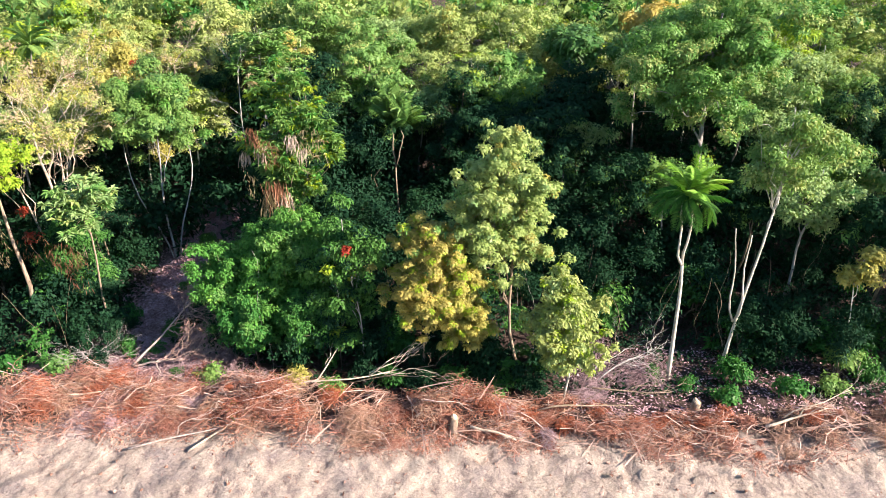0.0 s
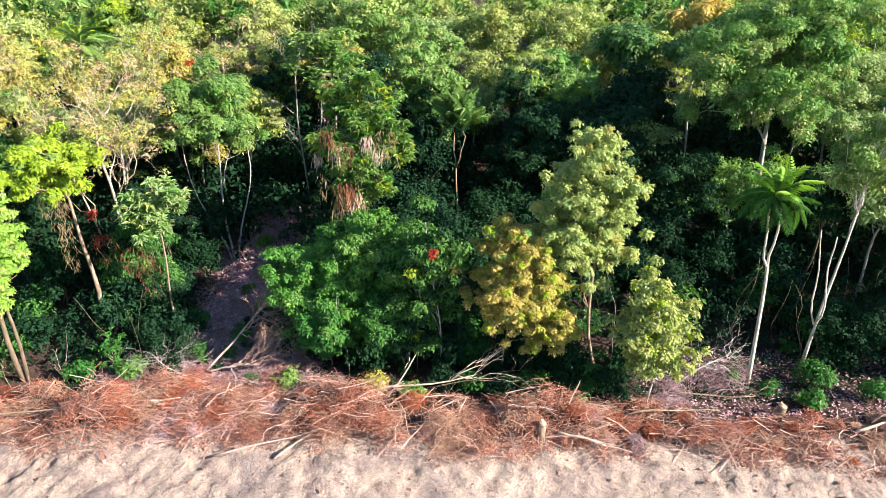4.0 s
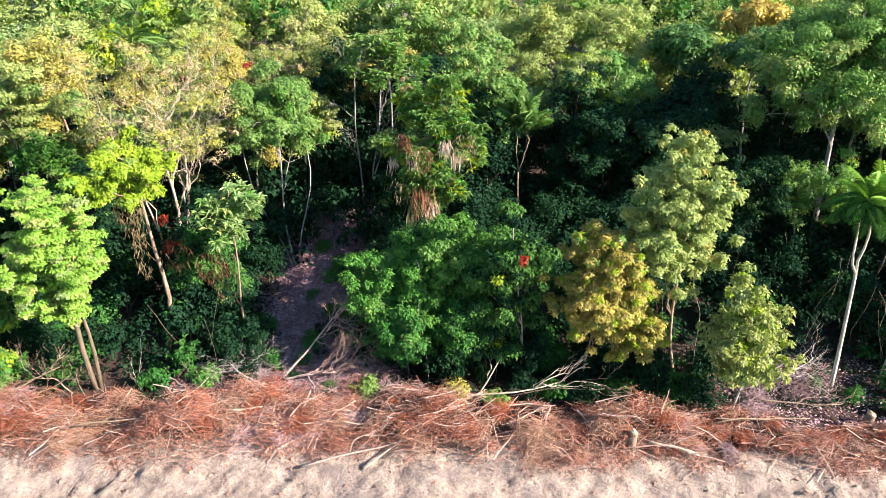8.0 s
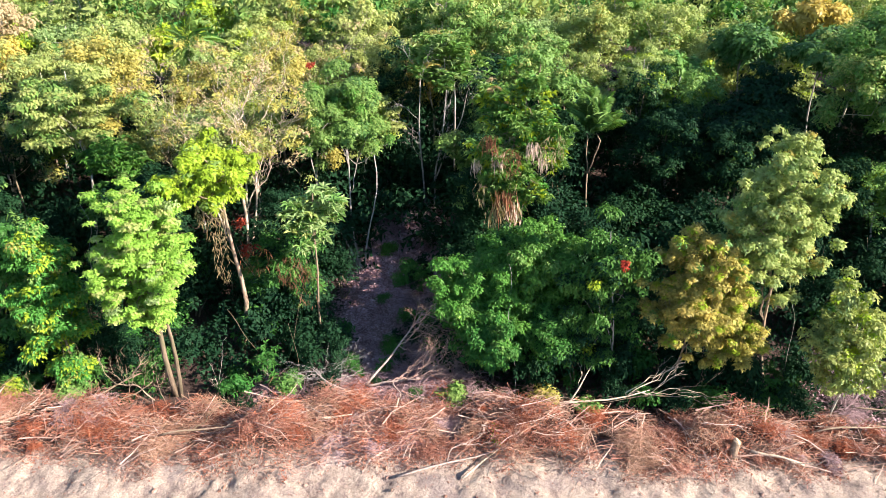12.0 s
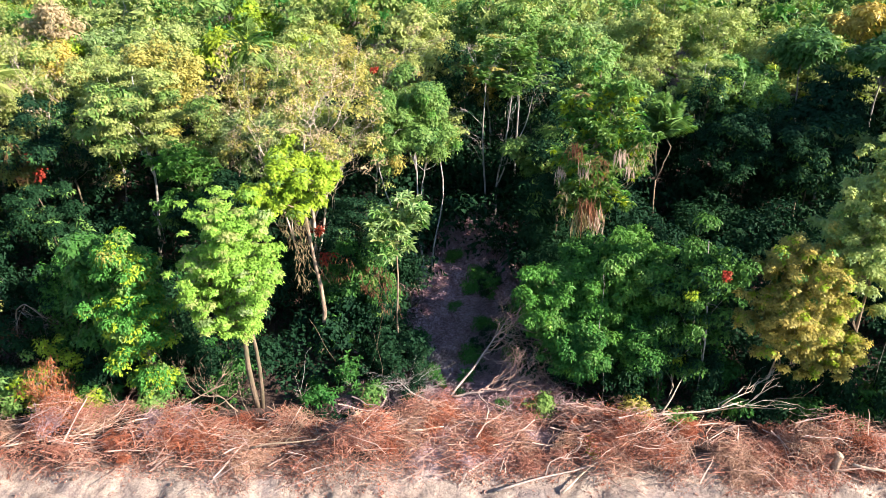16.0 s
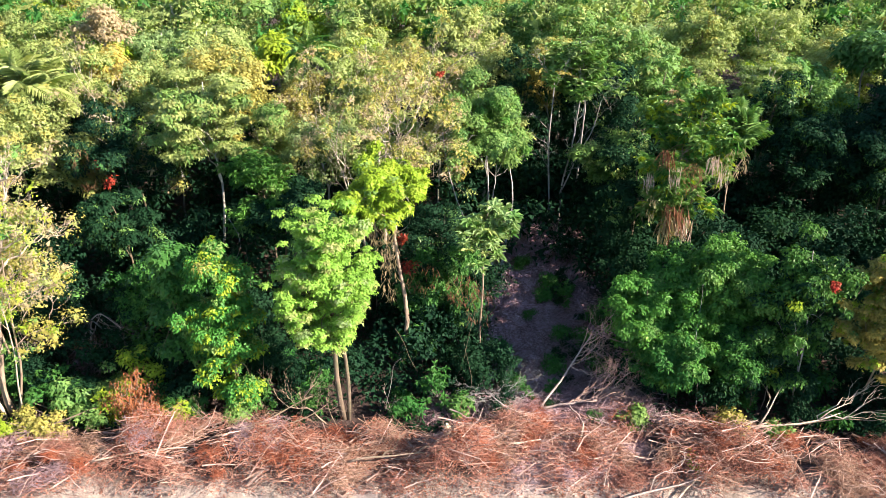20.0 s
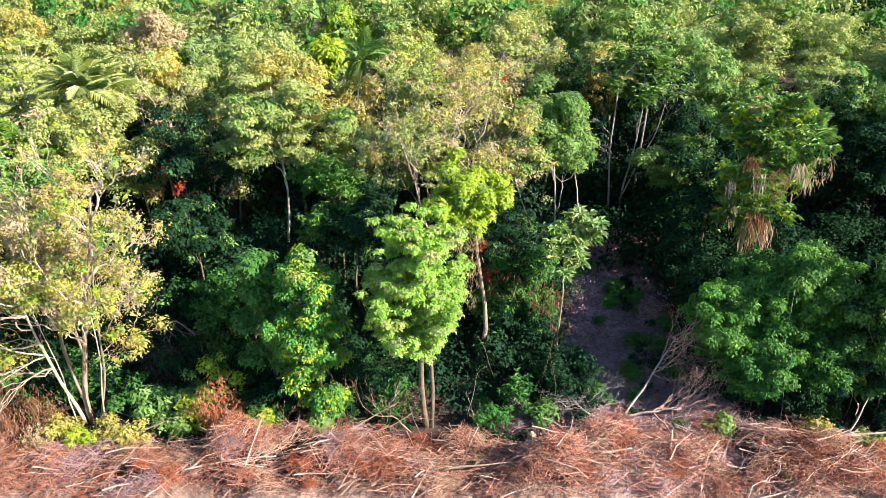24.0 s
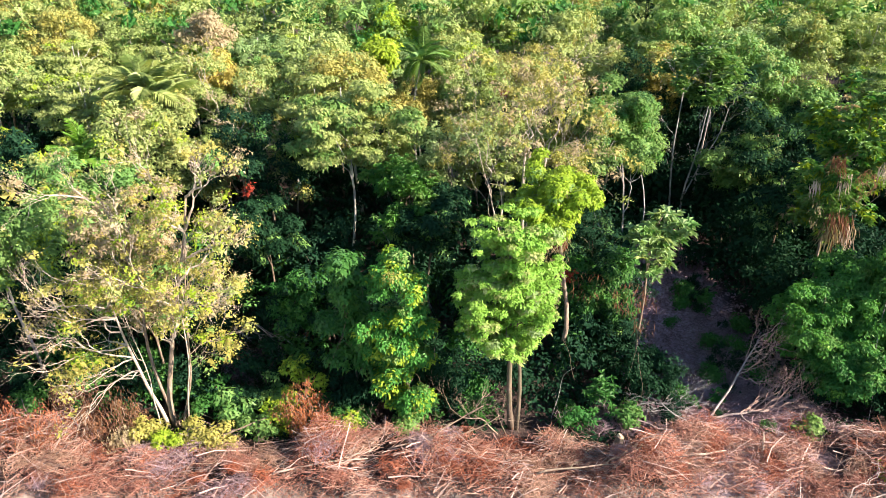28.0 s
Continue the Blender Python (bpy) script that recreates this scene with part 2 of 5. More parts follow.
def unit(n):
    v = rng.normal(size=(n, 3))
    return v / np.linalg.norm(v, axis=1)[:, None]


def bend(a, b, k=6, sag=0.0, wob=0.06):
    """A slightly crooked line from a to b."""
    a, b = np.asarray(a, dtype=float), np.asarray(b, dtype=float)
    s = np.linspace(0, 1, k)[:, None]
    p = a + (b - a) * s
    size = np.linalg.norm(b - a)
    for h in (1, 2, 3):
        p += rng.normal(size=3) * wob * size * np.sin(h * np.pi * s) * 0.8 / h
    p[:, 2] += sag * size * np.sin(np.pi * s[:, 0])
    return p


# ---- foliage ----
# kind: leaf length, width, droop, clump flatness
BLADE = {"fine": (0.105, 0.065, 0.15, 0.75), "broad": (0.155, 0.085, 0.2, 0.7), "big": (0.34, 0.14, 0.25, 0.8),
         "droop": (0.27, 0.085, 0.4, 1.0), "layer": (0.11, 0.065, 0.1, 0.30)}


def foliage(geo, centres, radii, each, kind, grow=1.0):
    """Leaves on the shells of clumps."""
    length, width, droop, flat = BLADE[kind]
    length, width = length * grow, width * grow
    if kind in ("big", "droop"):
        for c, r in zip(centres, radii):
            k = max(2, int(each / 11))
            heart = c + unit(k) * (r * rng.random(k) ** 0.5)[:, None]
            m = k * 11
            p = np.repeat(heart, 11, 0)
            a = rng.random(m) * 6.283
            up = rng.uniform(-0.25, 0.75, m)
            d = np.stack([np.cos(a), np.sin(a), up], 1)
            nrm = np.stack([-np.cos(a) * up, -np.sin(a) * up, np.ones(m)], 1) + rng.normal(size=(m, 3)) * 0.15
            s = rng.uniform(0.65, 1.25, m)
            geo.leaves(p, d, nrm, length * s, width * s, droop)
        return
    for c, r in zip(centres, radii):
        n = max(6, int(each * (r / np.mean(radii)) ** 2))
        o = unit(n)
        o[:, 2] = np.where(rng.random(n) < 0.72, np.abs(o[:, 2]), o[:, 2])
        rad = r * (0.35 + 0.65 * rng.random(n) ** 0.45)
        lump = 1 + 0.28 * np.sin(o[:, 0] * 5 + c[0] * 3) * np.cos(o[:, 1] * 4 + c[1] * 5)
        p = c + o * (rad * lump)[:, None] * np.array((1, 1, flat))
        d = o * 0.35 + unit(n) * 0.85 + np.array((0, 0, -0.15 - droop * 0.8))
        nrm = o * 0.75 + unit(n) * 0.45 + np.array((0, 0, 0.5))
        d -= nrm * (np.sum(d * nrm, 1) / np.sum(nrm * nrm, 1))[:, None] * 0.75
        k = 0.7 + 0.6 * rng.random(n)
        geo.leaves(p, d, nrm, length * k, width * k, droop, small=kind in ("fine", "layer") or grow >= 1.0)
        # larger facets inside each clump, added to block light and darken its core
        m = 9 if each >= 100 else 4
        geo.leaves(c + unit(m) * r * 0.3 * np.array((1, 1, flat)), unit(m), unit(m), r * rng.uniform(0.4, 0.75, m), r * 0.4, 0.1, small=True)


def clumps(cx, cy, cz, r, rz, n, size, taper=0.0, hollow=0.5):
    """Centres of clumps on the lobes of an uneven crown; taper > 0 narrows it towards the top."""
    lobes = max(9, n // 6)
    k = np.arange(lobes) + 0.5
    up, turn = 1 - 2 * k / lobes, k * 2.39996 + rng.random() * 6.283
    o = np.stack([np.cos(turn) * np.sqrt(1 - up * up), np.sin(turn) * np.sqrt(1 - up * up), up], 1) + rng.normal(size=(lobes, 3)) * 0.22
    o /= np.linalg.norm(o, axis=1)[:, None]
    q = hollow + (1 - hollow) * rng.random(lobes) ** 0.6
    q[: lobes // 6 + 1] *= 0.25
    q = rng.permutation(q)
    z = o[:, 2] * q
    reach = min(r, rz) * 0.48 * rng.uniform(0.5, 1.4, lobes)
    wide = np.maximum(0.1, (r - reach * 0.75)) * (1 - taper * (z + 1) / 2) * rng.uniform(0.78, 1.28, lobes)
    lob = np.stack([o[:, 0] * q * wide, o[:, 1] * q * wide, z * np.maximum(0.1, rz - reach * 0.6)], 1)
    own = rng.integers(0, lobes, n)
    d = unit(n) + np.array((0, 0, 0.25)) + 0.4 * o[own]
    d /= np.linalg.norm(d, axis=1)[:, None]
    c = np.array((cx, cy, cz)) + lob[own] + d * (reach[own] * (0.3 + 0.7 * rng.random(n)))[:, None] * np.array((1, 1, 0.85))
    return c, size * (0.5 + 0.65 * rng.random(n))


def tree(name, x, y, top, low, r, leaf, kind, label, bark="brown", count=40, each=180, size=0.5, taper=0.0, girth=0.09, foot=None,
         limbs=6, category="tree", extra=(), hollow=0.35, group="", grow=1.0, stems=1):
    """A tree whose crown spans low..top with radius r over (x, y). foot: where the trunk meets the ground, if not below the crown."""
    fx, fy = foot or (x + rng.normal() * 0.15, y + rng.normal() * 0.15)
    base = np.array((fx, fy, float(land(fx, fy)) - 0.08))
    root = tagged(new(name), label, category, group)
    root.location = base
    cz, rz = (top + low) / 2 - base[2], (top - low) / 2
    cx, cy = x - fx, y - fy
    c, rad = clumps(cx, cy, cz, max(0.2, r - size * 0.6), max(0.2, rz - size * 0.45), count, size, taper, hollow)
    lead = np.array((cx, cy, cz + rz * 0.55))
    trunk = Geo()
    girth *= 0.62
    line = bend((0, 0, 0), lead, 9, 0, 0.012 if stems == 2 else 0.034)
    line[0] = (0, 0, 0)
    thick = girth * np.linspace(1.0, 0.3, 9)
    thick[0] *= 1.35
    trunk.tube(line, thick, 8)
    part("trunk", trunk, BARK[bark], root, smooth=True)
    for i in range(stems - 1):
        g = Geo()
        a = 2.4 * i + rng.random()
        aim = np.array((cx + r * 0.55 * math.cos(a), cy + r * 0.3 * math.sin(a), cz + rz * rng.uniform(-0.3, 0.3)))
        if stems == 2:
            aim = lead * 0.9 + np.array((0.10, -0.05, 0))
        g.tube(bend((0.13, -0.04, 0) if stems == 2 else (0.12 * math.cos(a), 0.12 * math.sin(a), 0), aim, 9, 0, 0.02 if stems == 2 else 0.045), girth * 0.75 * np.linspace(1, 0.35, 9), 7)
        part("trunk", g, BARK[bark], root, smooth=True)
    pick = rng.permutation(count)[: limbs * 4]
    for i in range(limbs):
        g = Geo()
        first = float(np.clip((low - base[2]) / max(0.1, lead[2]) * 8, 2, 6.5))
        s = int(first + (8 - first) * (i + rng.random()) / limbs)
        start = line[min(s, 7)]
        own = pick[i::limbs]
        if len(own) == 0:
            continue
        joint = start + (c[own].mean(0) - start) * 0.45
        g.tube(bend(start, joint, 5, 0.06, 0.08), girth * np.linspace(0.42, 0.26, 5), 5)
        for j in own:
            g.tube(bend(joint, c[j], 5, 0.05, 0.12), girth * np.linspace(0.25, 0.06, 5), 3, False)
        part("limb", g, BARK[bark], root)
    crown = Geo()
    foliage(crown, c, rad, each, kind, grow)
    whole = part("crown", crown, LEAF[leaf], root)
    for mat, share, kk in extra:
        g = Geo()
        m = max(3, int(count * share))
        sel = rng.permutation(count)[:m]
        foliage(g, c[sel] + unit(m) * 0.12, rad[sel] * 0.95, each * 0.6, kk, grow)
        part("leaf_spray", g, LEAF[mat], whole, kind="stuff")
    return root


def shrub(name, x, y, height, r, leaf, kind, label, count=10, each=110, size=0.32, category="shrub", stems=4, group="", base=0.0, bark="brown", grow=1.0):
    z = float(land(x, y))
    root = tagged(new(name), label, category, group)
    root.location = (x, y, z - 0.04)
    c, rad = clumps(0, 0, height * 0.55 + base, max(0.1, r - size * 0.5), height * 0.42, count, size, 0.2, 0.35)
    c[:, 2] = np.maximum(c[:, 2], 0.15)
    for i in range(stems):
        g = Geo()
        end = c[i % count]
        g.tube(bend((rng.normal() * 0.08, rng.normal() * 0.08, 0), end, 5, 0, 0.12), np.linspace(0.022, 0.008, 5) * (0.7 + 0.3 * height), 5)
        part("stem", g, BARK[bark], root)
    g = Geo()
    foliage(g, c, rad, each, kind, grow)
    part("crown", g, LEAF[leaf], root)
    return root


def branching(geo, start, way, length, girth, depth, spread=0.7, lift=0.1, sides=5, ends=None):
    """Bare, forking branches."""
    way = np.asarray(way, dtype=float)
    way = way / np.linalg.norm(way)
    end = np.asarray(start) + way * length
    line = bend(start, end, 5, 0, 0.10)
    geo.tube(line, girth * np.linspace(1, 0.62, 5), sides if girth > 0.02 else 3, caps=False)
    if depth == 0:
        if ends is not None:
            ends.append(end)
        return
    for i in range(rng.integers(2, 4)):
        turn = way + unit(1)[0] * spread + np.array((0, 0, lift))
        branching(geo, line[-1] if i < 2 else line[3], turn, length * rng.uniform(0.6, 0.85), girth * rng.uniform(0.45, 0.62), depth - 1, spread, lift, sides, ends)


def frond_mesh(name, material, length=1.0, pairs=26, blade=0.25, arch=0.5, lean=0.5, width=0.035):
    """One feather leaf: a curved midrib with blades on both sides, growing along +y."""
    g = Geo()
    s = np.linspace(0, 1, 9)
    rib = np.stack([0.02 * np.sin(s * 5), s * length * (1 - 0.18 * s * arch), length * arch * (0.75 * s - 1.25 * s * s)], 1)
    g.tube(rib, 0.014 * length * np.linspace(1, 0.3, 9), 4)
    u = np.linspace(0.14, 0.99, pairs)
    at = np.stack([np.interp(u, s, rib[:, k]) for k in range(3)], 1)
    tan = np.gradient(at, axis=0)
    tan /= np.linalg.norm(tan, axis=1)[:, None]
    size = blade * length * np.sin(np.pi * (0.12 + 0.80 * u)) ** 0.7
    for sgn in (-1, 1):
        d = np.array((sgn, 0, 0)) + tan * lean + np.array((0, 0, 0.12)) + rng.normal(size=(pairs, 3)) * 0.07
        g.leaves(at, d, np.tile((0.0, 0.0, 1.0), (pairs, 1)), size, width * length * 0.85, 0.5, 0.05)
    return g.mesh(name, material)


FROND = {k: [frond_mesh("frond", LEAF[k], arch=a, lean=l) for a, l in ((0.35, 0.5), (0.6, 0.45), (0.9, 0.6))] for k in ("bright", "mid", "dark", "deep", "lime", "pale")}


def palm(x, y, crown_z, reach, leaf, label, stems=1, girth=0.07, fronds=18, bark="white", foot=None, group="", steep=0.35, fall=1.9, under=""):
    fx, fy = foot or (x, y)
    base = np.array((fx, fy, float(land(fx, fy)) - 0.06))
    root = tagged(new("palm_tree"), label, "palm", group)
    root.location = base
    head = np.array((x - fx, y - fy, crown_z - base[2]))
    girth *= 0.62
    fork = head * 0.66 + np.array((rng.normal() * 0.06, 0, 0))
    g = Geo()
    if stems == 1:
        g.tube(bend((0, 0, 0), head, 9, 0, 0.04), girth * np.linspace(1.15, 0.75, 9), 8)
        part("trunk", g, BARK[bark], root, smooth=True)
    else:
        g.tube(bend((0, 0, 0), fork, 8, 0, 0.03), girth * np.linspace(1.2, 0.8, 8), 8)
        part("trunk", g, BARK[bark], root, smooth=True)
        for dx in (-0.2, 0.16):
            g = Geo()
            g.tube(bend(fork, head + np.array((dx, 0, 0)), 6, 0, 0.08), girth * np.linspace(0.72, 0.45, 6), 7)
            part("limb", g, BARK[bark], root, smooth=True)
    for i in range(fronds):
        # under: darker green for lower fronds, painting in the crown's shade
        ob = new("frond", FROND[under if under and i > fronds * 0.4 else leaf][i % 3 if fall > 1 else 0])
        ob.parent = root
        up = steep * 90 * (1 - fall * (i / fronds)) + rng.normal() * 8 + 18
        size = reach * rng.uniform(0.8, 1.1)
        ob.matrix_basis = Matrix.Translation(head) @ pose(0, 0, 0, 0, 0, i * 137.5 + rng.normal() * 9) @ pose(0, 0, 0, up, rng.normal() * 12, 0) @ Matrix.Scale(size, 4)
    return root


# ---- the ground: one sheet to the horizon ----
def grain(x, y, seed=0.0):
    """Smooth value noise in the plane, 0..1."""
    xi, yi = np.floor(x), np.floor(y)
    fx, fy = x - xi, y - yi
    fx, fy = fx * fx * (3 - 2 * fx), fy * fy * (3 - 2 * fy)

    def h(a, b):
        v = np.sin(a * 127.1 + b * 311.7 + seed * 74.7) * 43758.5453
        return v - np.floor(v)

    return (h(xi, yi) * (1 - fx) + h(xi + 1, yi) * fx) * (1 - fy) + (h(xi, yi + 1) * (1 - fx) + h(xi + 1, yi + 1) * fx) * fy


def relief(x, y):
    """Lumps, ruts and tread marks of the bulldozed strip; a bank of spoil under the brushwood."""
    near = ease(11.0, 13.0, y) * (1 - ease(21, 24, y))
    z = near * (0.18 * (grain(x * 0.7, y * 0.9, 1) - 0.5) + 0.13 * (grain(x * 1.9 + y * 0.8, y * 1.3, 2) - 0.5) + 0.14 * (grain(x * 3.7 + y * 1.5, y * 2.9, 3) - 0.5) + 0.035 * (grain(x * 7.4, y * 8.1, 6) - 0.5))
    bare = near * (1 - ease(-0.1, 0.5, y - edge(x)))
    z = z + bare * 0.085 * np.maximum(0, grain(x * 1.5 + y * 1.1, y * 0.6 - x * 0.2, 5) - 0.5) * 2
    tread = np.exp(-((y - 15.0 - 0.25 * np.sin(x * 0.3)) / 0.30) ** 2) * ease(0.42, 0.62, grain(x * 0.35, y * 0.2, 4))
    z = z + bare * tread * 0.05 * np.sin(2 * np.pi * (x + 0.35 * y) / 0.34)
    bank = np.exp(-((y - edge(x) - 1.2) / 0.9) ** 2)
    u, v = 0.88 * x - 0.48 * y, 0.48 * x + 0.88 * y
    z = z + bare * 0.075 * (grain(u * 3.1, v * 0.75, 12) - 0.5) + bare * 0.03 * (grain(u * 8.0, v * 1.6, 13) - 0.5)
    return z + 0.22 * bank * (0.6 + 0.8 * grain(x * 0.6, y * 0.5, 9)) * (1 - 0.5 * ease(-2, 6, x))


def make_ground():
    def axis(a, b, step, far):
        inner = np.arange(a, b, step)
        out = np.array([1, 2.5, 5, 9, 15, 24, 40, 70, 120, 250, 600, 1500, far])
        return np.concatenate([(a - out)[::-1], inner, b + out])

    xs = axis(-36.0, 20.0, 0.13, 3000)
    ys = np.concatenate([-np.array([3000, 1500, 600, 250, 100, 40, 15, 0]), np.arange(4, 12, 1.0), np.arange(12, 20.5, 0.11), np.arange(20.6, 31, 0.35),
                         np.arange(31, 62, 1.5), np.array([65, 70, 78, 90, 110, 140, 190, 260, 400, 700, 1200, 3000])])
    gx, gy = np.meshgrid(xs, ys)
    gz = land(gx, gy) + relief(gx, gy)
    n, k = len(xs), len(ys)
    i = (np.arange(k - 1)[:, None] * n + np.arange(n - 1)[None, :]).ravel()
    f = np.concatenate([np.stack([i, i + 1, i + n + 1], 1), np.stack([i, i + n + 1, i + n], 1)])
    m, t, nd, lk, bsdf = nodes_of("soil_and_litter")
    geo = nd.new("ShaderNodeNewGeometry")
    pos = geo.outputs["Position"]
    fine = noise_node(t, 22.0, 5.0, 0.7, pos)
    drag = nd.new("ShaderNodeMapping")
    drag.inputs["Rotation"].default_value = (0, 0, radians(28))
    drag.inputs["Scale"].default_value = (1.25, 0.75, 1.0)
    lk.new(pos, drag.inputs[0])
    broad = noise_node(t, 2.0, 8.0, 0.72, drag.outputs[0])
    soil = ramp(t, broad, ((0.33, (0.15, 0.121, 0.117)), (0.41, (0.28, 0.233, 0.219)), (0.48, (0.40, 0.340, 0.305)), (0.62, (0.54, 0.470, 0.410))))
    soil = mix(t, "MIX", ramp(t, noise_node(t, 0.55, 5.0, 0.7, pos), ((0.50, (0, 0, 0)), (0.62, (0.75, 0.75, 0.75)))), soil, (0.262, 0.228, 0.232))
    soil = mix(t, "MULTIPLY", 0.8, soil, ramp(t, fine, ((0.30, (0.55, 0.50, 0.50)), (0.60, (1, 1, 1)))))
    # litter browns go nearly black, with the wood's shade put into them
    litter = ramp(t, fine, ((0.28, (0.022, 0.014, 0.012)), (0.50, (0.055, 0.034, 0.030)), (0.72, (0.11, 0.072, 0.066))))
    split = nd.new("ShaderNodeSeparateXYZ")
    lk.new(pos, split.inputs[0])
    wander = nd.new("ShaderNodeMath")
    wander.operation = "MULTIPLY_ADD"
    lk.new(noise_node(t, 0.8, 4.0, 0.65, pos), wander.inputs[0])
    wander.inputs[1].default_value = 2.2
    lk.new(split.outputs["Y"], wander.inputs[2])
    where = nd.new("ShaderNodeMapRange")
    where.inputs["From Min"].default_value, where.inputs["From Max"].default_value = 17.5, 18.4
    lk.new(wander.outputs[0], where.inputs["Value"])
    # track litter, lightened and tinted purple in place of blue skylight
    trodden_skylit = ramp(t, fine, ((0.30, (0.190, 0.126, 0.145)), (0.50, (0.500, 0.350, 0.405)), (0.70, (0.66, 0.500, 0.575))))
    off = nd.new("ShaderNodeMath")
    off.operation = "ADD"
    lk.new(split.outputs["X"], off.inputs[0])
    off.inputs[1].default_value = 9.4
    gap = nd.new("ShaderNodeMath")
    gap.operation = "ABSOLUTE"
    lk.new(off.outputs[0], gap.inputs[0])
    wide = nd.new("ShaderNodeMath")
    wide.operation = "MULTIPLY_ADD"
    lk.new(noise_node(t, 1.1, 4.0, 0.65, pos), wide.inputs[0])
    wide.inputs[1].default_value = 1.8
    lk.new(gap.outputs[0], wide.inputs[2])
    path = nd.new("ShaderNodeMapRange")
    path.inputs["From Min"].default_value, path.inputs["From Max"].default_value = 3.2, 2.1
    lk.new(wide.outputs[0], path.inputs["Value"])
    lk.new(mix(t, "MIX", where.outputs[0], soil, mix(t, "MIX", path.outputs[0], litter, trodden_skylit)), bsdf.inputs["Base Color"])
    bsdf.inputs["Roughness"].default_value = 0.95
    bump = nd.new("ShaderNodeBump")
    bump.inputs["Strength"].default_value, bump.inputs["Distance"].default_value = 1.0, 0.15
    lk.new(noise_node(t, 7.0, 8.0, 0.72, pos), bump.inputs["Height"])
    lk.new(bump.outputs[0], bsdf.inputs["Normal"])
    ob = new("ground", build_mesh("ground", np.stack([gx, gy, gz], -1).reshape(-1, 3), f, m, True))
    tagged(ob, "pale bulldozed sandy soil turning to brown leaf litter darkened for shade", "ground", kind="structure")


make_ground()


def floor_at(x, y):
    return float(land(x, y) + relief(np.float64(x), np.float64(y)))


# ---- the trees of the front row, from right to left ----
rng = np.random.default_rng(11)
tree("tree", 1.8, 20.1, 8.7, 2.7, 2.15, "pale", "fine", "tall leafy tree with a pale green conical crown", "tan", 430, 108, 0.22, 0.35, 0.10, (2.6, 20.2), 10, extra=(("mint", 0.25, "fine"), ("mid", 0.15, "fine"), ("olive", 0.1, "fine")), grow=0.85)
tree("tree", -0.5, 19.4, 6.0, 1.6, 1.7, "olive", "fine", "small tree with olive and golden fine leaves", "tan", 350, 112, 0.20, 0.25, 0.06, None, 8, extra=(("gold", 0.3, "fine"), ("lime", 0.35, "fine"), ("mid", 0.15, "fine")), hollow=0.5, grow=0.74)
tree("tree", 0.6, 19.2, 4.6, 1.0, 1.2, "olive", "fine", "low golden-leaved tree leaning out over the brushwood", "tan", 200, 110, 0.19, 0.2, 0.05, (0.0, 19.6), 7, extra=(("gold", 0.4, "fine"), ("lime", 0.35, "fine")), hollow=0.5, grow=0.74)
tree("tree", 3.65, 18.3, 4.65, 0.4, 1.4, "pale", "broad", "small light green broadleaf tree at the brushwood", "white", 240, 62, 0.19, 0.1, 0.06, (3.75, 18.5), 7, extra=(("lime", 0.2, "broad"), ("mint", 0.2, "broad")), hollow=0.2, grow=0.72)
tree("shrub", -6.5, 20.9, 5.0, 0.0, 2.05, "bush", "broad", "large dense dark green bush hung with climbers", "brown", 290, 120, 0.28, 0.15, 0.06, None, 8, "shrub", extra=(("mid", 0.25, "broad"), ("bright", 0.06, "broad")), grow=0.66)
tree("shrub", -4.7, 21.0, 5.5, 0.0, 1.9, "bush", "broad", "large dense green bush beside a dark slender tree", "brown", 270, 120, 0.28, 0.15, 0.06, None, 8, "shrub", extra=(("deep", 0.3, "broad"), ("mid", 0.15, "broad")), grow=0.66)
# darker green than the big bush, for the shade at its foot
tree("shrub", -6.2, 20.0, 3.2, 0.5, 1.3, "deep", "broad", "lower green bush in front of a larger one", "brown", 150, 110, 0.26, 0.15, 0.05, None, 6, "shrub", extra=(("deep", 0.4, "broad"),), grow=0.64)
tree("shrub", -4.4, 19.9, 3.2, 0.6, 1.25, "deep", "broad", "lower dark green bush under climbers", "brown", 130, 110, 0.26, 0.15, 0.05, None, 6, "shrub", extra=(("dark", 0.3, "broad"), ("bush", 0.2, "broad")), grow=0.64)
# added bush that keeps the sun off the track
tree("shrub", -5.9, 22.5, 4.9, 0.2, 1.25, "deep", "broad", "dense bush added behind a larger green one to shade the track", "brown", 120, 100, 0.26, 0.1, 0.05, None, 6, "shrub", extra=(("dark", 0.3, "broad"),), grow=0.66)
tree("tree", -3.0, 19.8, 6.9, 0.6, 1.35, "deep", "broad", "dark green slender tree with a few red leaves", "grey", 150, 110, 0.30, 0.2, 0.05, (-2.6, 19.6), 7, extra=(("dark", 0.45, "broad"), ("lime", 0.06, "broad")), grow=0.7)
palm(7.4, 20.4, 5.85, 1.3, "bright", "feather-leaved tree on a slim white forked trunk", 2, 0.10, 26, "white", (7.45, 19.8), steep=0.72, fall=1.9, under="deep")
leaning = tree("tree", 10.75, 22.0, 9.3, 4.5, 1.75, "mid", "broad", "leaning white-barked tree with a sparse crown", "white", 90, 75, 0.36, 0.1, 0.10, (9.4, 20.4), 8, extra=(("pale", 0.4, "broad"), ("mint", 0.2, "broad")), grow=0.75)
for sx, sy, sz, sg in ((-0.25, 0.4, 5.2, 0.034), (0.35, 0.5, 4.9, 0.038)):
    g = Geo()
    g.tube(bend((0.14, 0.16, 1.9), (sx, sy, sz), 8, 0, 0.04), sg * np.linspace(1, 0.5, 8), 7)
    part("limb", g, BARK["white"], leaning, smooth=True)
